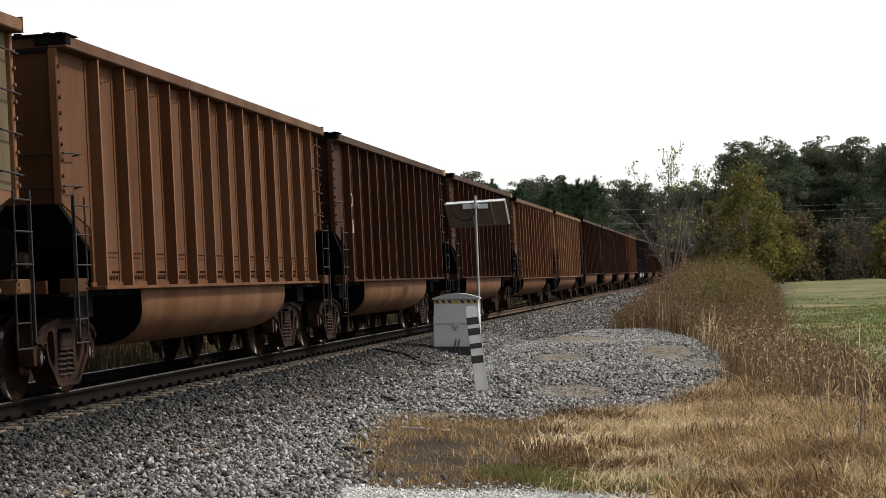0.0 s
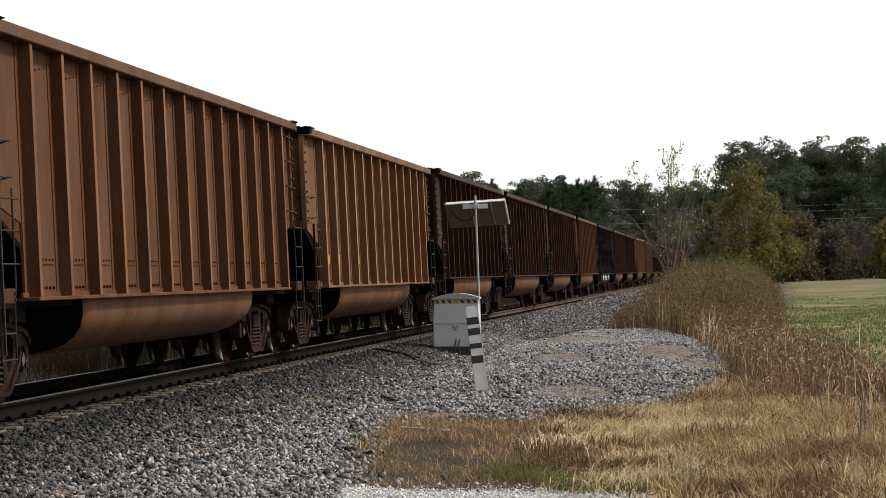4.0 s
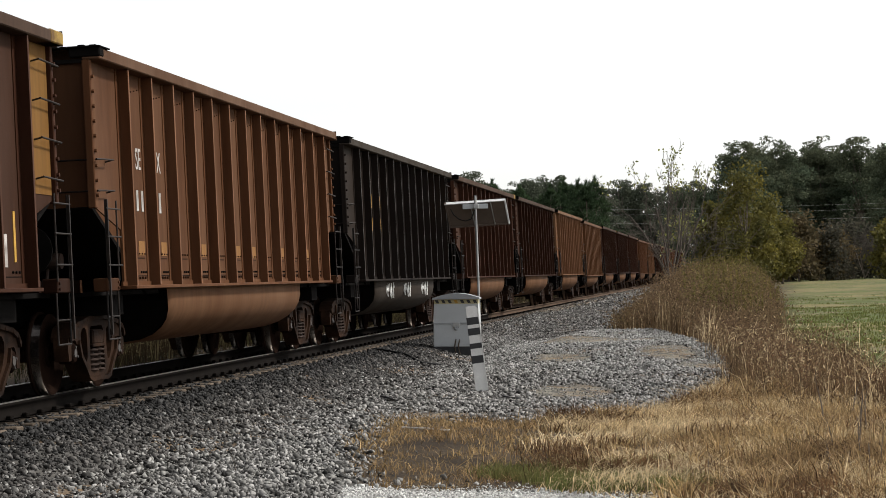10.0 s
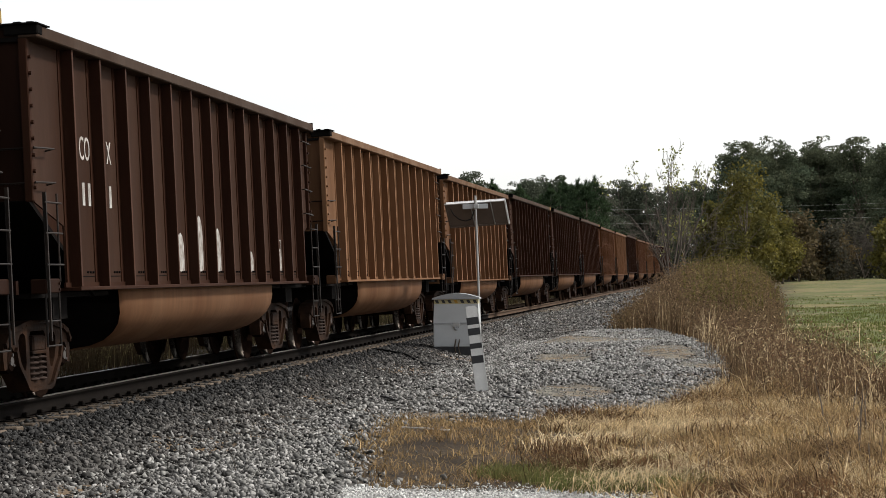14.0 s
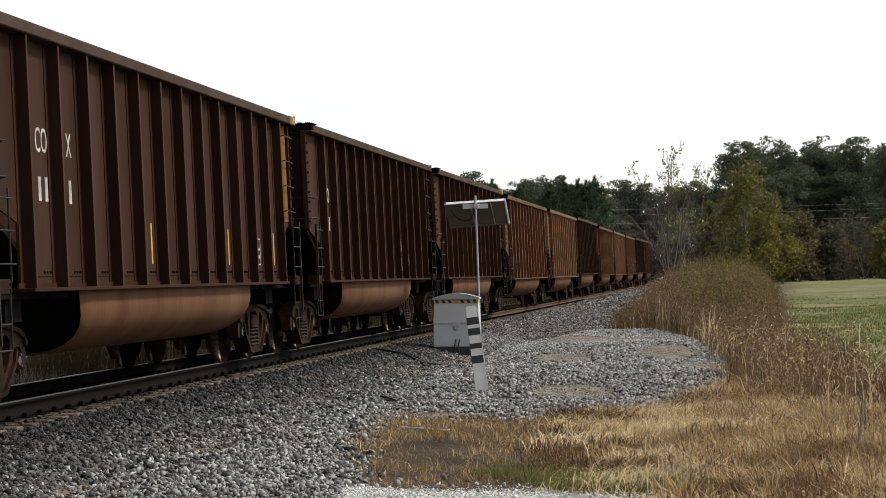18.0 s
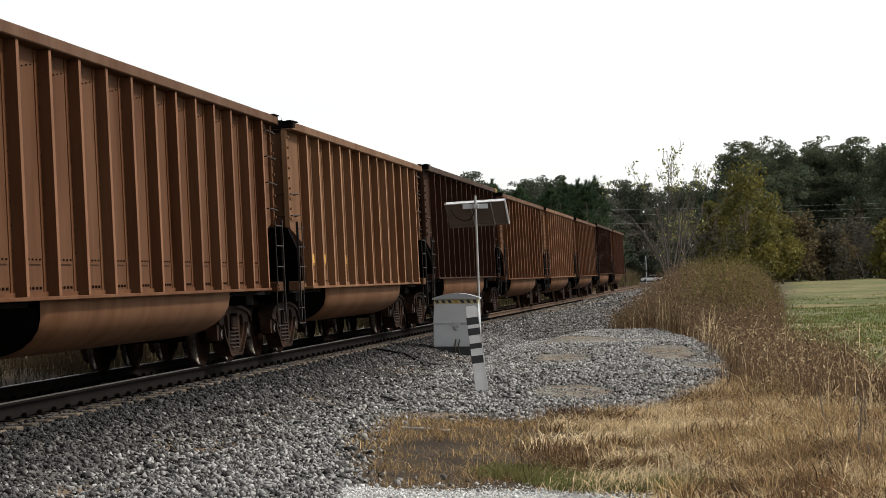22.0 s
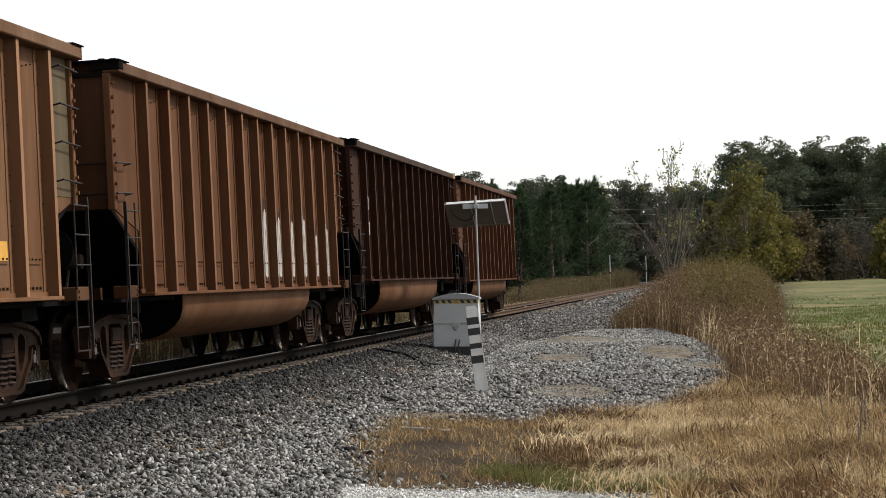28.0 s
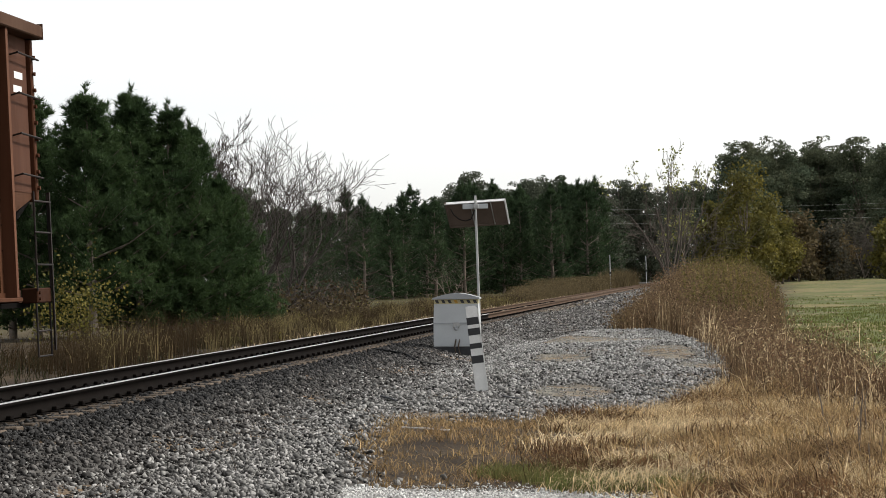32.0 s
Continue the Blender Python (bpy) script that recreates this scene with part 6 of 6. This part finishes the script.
def build_marker():
    x, y = 0.52, 32.6
    g = float(ground_z(np.array([x]), np.array([y]))[0])
    ob = tagged(new("striped_post", None), "flat white post with black bands in the gravel", "marker post")
    ob.matrix_basis = pose(x, y, g, 0, -5.5, 4)
    H = 1.30
    part_bm("post", prism(bmesh.new(), [(-0.09, -0.1), (0.09, -0.1), (0.085, H - 0.03), (0.06, H), (-0.085, H)], -0.02, 0.02), M_WHITE, ob)
    for z0, z1 in ((1.02, 1.13), (0.86, 0.965), (0.655, 0.735), (0.43, 0.545)):
        part_bm("band", box(bmesh.new(), -0.092, 0.092, -0.0235, 0.0235, z0, z1), M_BLACK, ob, "black band")
    part_bm("edge", box(bmesh.new(), 0.088, 0.1, -0.03, 0.03, -0.1, H - 0.04), M_WHITE, ob)


build_marker()


# ---- scrub under the pine row ----
def build_scrub():
    rng = np.random.default_rng(31)
    n = 15000
    u = rng.random(n)
    y = 160 + 85 * u + rng.uniform(-4, 14, n)
    x = (-0.125 + 0.195 * u + rng.normal(0, 0.004, n)) * y
    z = ground_z(x, y) + rng.random(n) ** 1.6 * (1.6 + 0.7 * wobble(x, y, 0.4))
    v, f = cards(np.stack([x, y, z], -1), 0.42, 32)
    tagged(new("scrub", mesh_of("scrub", v, f, M_WOODS)), "dark scrub under the pines", "shrubs", kind="stuff")
    n = 9000
    y = rng.uniform(84, 110, n)
    x = rng.uniform(-0.18, -0.035, n) * y
    z = ground_z(x, y) + rng.random(n) ** 1.4 * (1.3 + 0.6 * wobble(x, y, 0.5))
    v, f = cards(np.stack([x, y, z], -1), 0.2, 33)
    tagged(new("scrub", mesh_of("scrub", v, f, M_BANK)), "brown scrub round the bare trees", "shrubs", kind="stuff")
    n = 1800
    p = np.array([-11.9, 69.0, 0.5]) + rng.normal(0, 1, (n, 3)) * np.array([0.75, 0.8, 0.75])
    v, f = cards(p[p[:, 2] > -0.5], 0.12, 34)
    tagged(new("scrub", mesh_of("scrub", v, f, M_LEAF)), "yellow-green leafy shrub below the pines", "shrubs", kind="stuff")


build_scrub()


# ---- wires, marker posts and a car on the far road ----
def build_wires():
    ends = ((14.0, 318.0), (84.0, 330.0))
    for px, py in ends:
        g = float(ground_z(np.array([px]), np.array([py]))[0])
        pole = tagged(new("utility_pole", None), "wooden utility pole among the distant trees", "utility pole", "utility poles")
        pole.matrix_basis = Matrix.Translation((px, py, g))
        part_bm("shaft", rod(bmesh.new(), (0, 0, -0.3), (0, 0, 11.6 - g), 0.16, 8, 0.11), M_BARK, pole)
        part_bm("crossarm", box(bmesh.new(), -0.06, 0.06, -1.1, 1.1, 10.4 - g, 10.55 - g), M_BARK, pole)
    for i, (z, dy) in enumerate(((10.9, -0.9), (10.1, 0.9), (8.8, 0.0))):
        bm = bmesh.new()
        last = None
        for k in range(13):
            u = k / 12
            p = (ends[0][0] + (ends[1][0] - ends[0][0]) * u, ends[0][1] + (ends[1][1] - ends[0][1]) * u + dy * 0.2, z - 0.9 * 4 * u * (1 - u) * 0.4)
            if last:
                rod(bm, last, p, 0.009, 4)
            last = p
        tagged(new("power_line", bm_mesh("power_line", bm, M_GALV)), "thin grey overhead wire before the distant woods", "power line", "overhead wires")


build_wires()
for px, py, h in ((28.3, 300.0, 4.1), (17.45, 225.0, 3.7)):
    g = float(ground_z(np.array([px]), np.array([py]))[0])
    post = tagged(new("marker_post", None), "thin white post standing beside the distant track", "marker post", "white posts")
    post.matrix_basis = Matrix.Translation((px, py, g))
    part_bm("shaft", rod(bmesh.new(), (0, 0, -0.1), (0, 0, h), 0.05, 8), M_CAB, post)
    part_bm("plate", box(bmesh.new(), -0.11, 0.11, -0.1, -0.08, h * 0.45, h * 0.52), M_BLACK, post)

M_CARPAINT = material("white_car_paint", (0.75, 0.75, 0.74), 0.3, 0, 0.05, 2)
M_ROAD = material("worn_asphalt", (0.09, 0.088, 0.084), 0.9, 0, 0.3, 0.6)
M_GLASS = material("dark_car_glass", (0.02, 0.022, 0.025), 0.1, 0, 0.1, 2)


def build_sedan():
    ob = tagged(new("white_sedan", None), "small white sedan on the road beyond the track", "car")
    body = [(-2.2, 0.35), (2.2, 0.35), (2.25, 0.7), (1.95, 0.86), (1.2, 0.95), (-1.6, 0.98), (-2.15, 0.9), (-2.28, 0.6)]
    roof = [(-1.45, 0.97), (1.0, 0.94), (0.35, 1.4), (-0.75, 1.42)]
    part_bm("body", prism(bmesh.new(), body, -0.86, 0.86), M_CARPAINT, ob)
    part_bm("roof", prism(bmesh.new(), [(-0.8, 1.40), (0.4, 1.38), (0.3, 1.44), (-0.7, 1.46)], -0.7, 0.7), M_CARPAINT, ob)
    part_bm("cabin_glass", prism(bmesh.new(), roof, -0.74, 0.74), M_GLASS, ob, "dark window glass")
    for x in (-1.35, 1.35):
        for y in (-0.8, 0.8):
            part_bm("wheel", turned(bmesh.new(), [(0.1, -0.1), (0.3, -0.1), (0.32, -0.05), (0.32, 0.05), (0.3, 0.1), (0.1, 0.1)], (x, y, 0.32), 16), M_BLACK, ob, "black tyre")
    return ob


SEDAN = build_sedan()
ROAD_Z = -0.85
road = tagged(new("road", bm_mesh("road", prism(bmesh.new(), [(444.0, -3.2), (446.0, ROAD_Z), (458.0, ROAD_Z), (460.0, -3.2)], 5.0, 75.0), M_ROAD)), "grey asphalt road on a low bank beyond the track", "road", kind="structure")
road.matrix_basis = Matrix(((0, 1, 0, 0), (1, 0, 0, 0), (0, 0, 1, 0), (0, 0, 0, 1)))


# ---- litter on the gravel ----
def lying(name, label, pts, r, mat):
    bm = bmesh.new()
    q = [Vector((x, y, float(ground_z(np.array([x]), np.array([y]))[0]) + 0.035)) for x, y in pts]
    for a, b in zip(q, q[1:]):
        rod(bm, a, b, r, 6)
    return tagged(new(name, bm_mesh(name, bm, mat)), label, name.replace("_", " "))


lying("cable", "black cable lying on the ballast by the cabinet", [(-2.46, 48.4), (-2.2, 47.5), (-2.03, 46.6), (-1.64, 44.4), (-1.3, 42.8), (-1.12, 42.4), (-0.78, 42.2), (-0.49, 40.8), (-0.1, 41.6)], 0.022, M_CABLE)
lying("stick", "pale broken stick lying in the gravel", [(-0.52, 24.1), (-0.2, 23.8), (0.02, 23.5)], 0.011, M_WHITE)
lying("stick", "dark twig lying on the gravel", [(0.8, 31.4), (0.92, 31.1), (1.08, 30.7)], 0.014, M_BLACK)
lying("stick", "dark twig lying on the gravel", [(-0.98, 31.4), (-0.85, 31.1), (-0.72, 30.7)], 0.016, M_BLACK)
for k, (x, y, h) in enumerate(((-1.94, 19.6, 0.32), (1.64, 16.9, 0.2), (1.72, 17.0, 0.28), (2.18, 18.2, 0.33), (3.5, 18.0, 0.5), (3.42, 18.4, 0.35), (2.3, 18.0, 0.18), (3.66, 19.2, 0.62), (3.78, 18.9, 0.48), (3.9, 20.4, 0.75), (3.6, 20.1, 0.5), (4.2, 21.5, 0.7), (3.3, 19.0, 0.36), (2.75, 19.5, 0.3), (4.0, 22.8, 0.8), (4.5, 24.0, 0.7), (3.1, 17.9, 0.4), (1.58, 17.3, 0.26), (1.8, 17.4, 0.3))):
    tree_thing("dead_stalk", "thin dark dead weed stalk", "dead stalk", bare_meshes(h, 300 + k, 1, 0.25, 1, 0.012)[:2], stand(x, y, 50 * k), "dead stalks")


# ---- motion of the train ----
SLACK = (0.07, -0.02, -0.04, 0.17, -0.17, 0.1, -0.13, -0.21, -0.14, -0.22, -0.05, 0.05, -0.08, 0.26, 0.11, 0.16, 0.27, 0.37, -0.08, -0.42, -0.1, -0.23, -0.25, 0.06, 0.18, 0.34)


def last_car_at(t):
    """Distance along the line of the last car's middle."""
    return 394.96262 - 12.837558 * t - 0.0032441115 * t ** 2 + 0.00072525551 * t ** 3 - 1.3138941e-05 * t ** 4


def car_pose(s):
    ax, ay = line(s - TRUCK_AT)
    bx, by = line(s + TRUCK_AT)
    h = math.atan2(bx - ax, by - ay)
    return pose((ax + bx) / 2, (ay + by) / 2, 0, CANT, 0, 90 - math.degrees(h))


def motions():
    times = [i * 0.5 for i in range(65)]
    for k, ob in enumerate(CARS):
        walk(ob, [(t, car_pose(last_car_at(t) - k * CAR_PITCH - SLACK[k])) for t in times])

    # the sedan creeps along the road beyond the track
    rows = []
    for t, q in ((0, 0.117), (20, 0.1012), (21, 0.0985), (22, 0.0967), (22.6, 0.0946), (23, 0.0925), (23.5, 0.0903), (24, 0.0875), (26, 0.078), (32, 0.046)):
        x, y = q * 452, 452
        rows.append((t, pose(x, y, ROAD_Z, 0, 0, 180)))
    walk(SEDAN, rows)
    # wheels turn while a car is near
    for k, ob in enumerate(CARS):
        shown = [i / FPS for i in range(FPS * 32 + 1) if -30 < last_car_at(i / FPS) - k * CAR_PITCH < 45]
        if not shown:
            continue
        ts = ([0.0] if shown[0] > 0 else []) + shown + ([32.0] if shown[-1] < 32 else [])
        s0 = last_car_at(shown[0])
        for t in [c for c in ob.children if c.name.startswith("truck")]:
            for wset in [c for c in t.children if c.name.startswith("wheelset")]:
                at = wset.matrix_basis.translation.copy()
                rows = []
                for q in ts:
                    a = (s0 - last_car_at(min(max(q, shown[0]), shown[-1]))) / WHEEL_R
                    rows.append((q, Matrix.Translation(at) @ Matrix.Rotation(-a, 4, "Y")))
                walk(wset, rows)


motions()
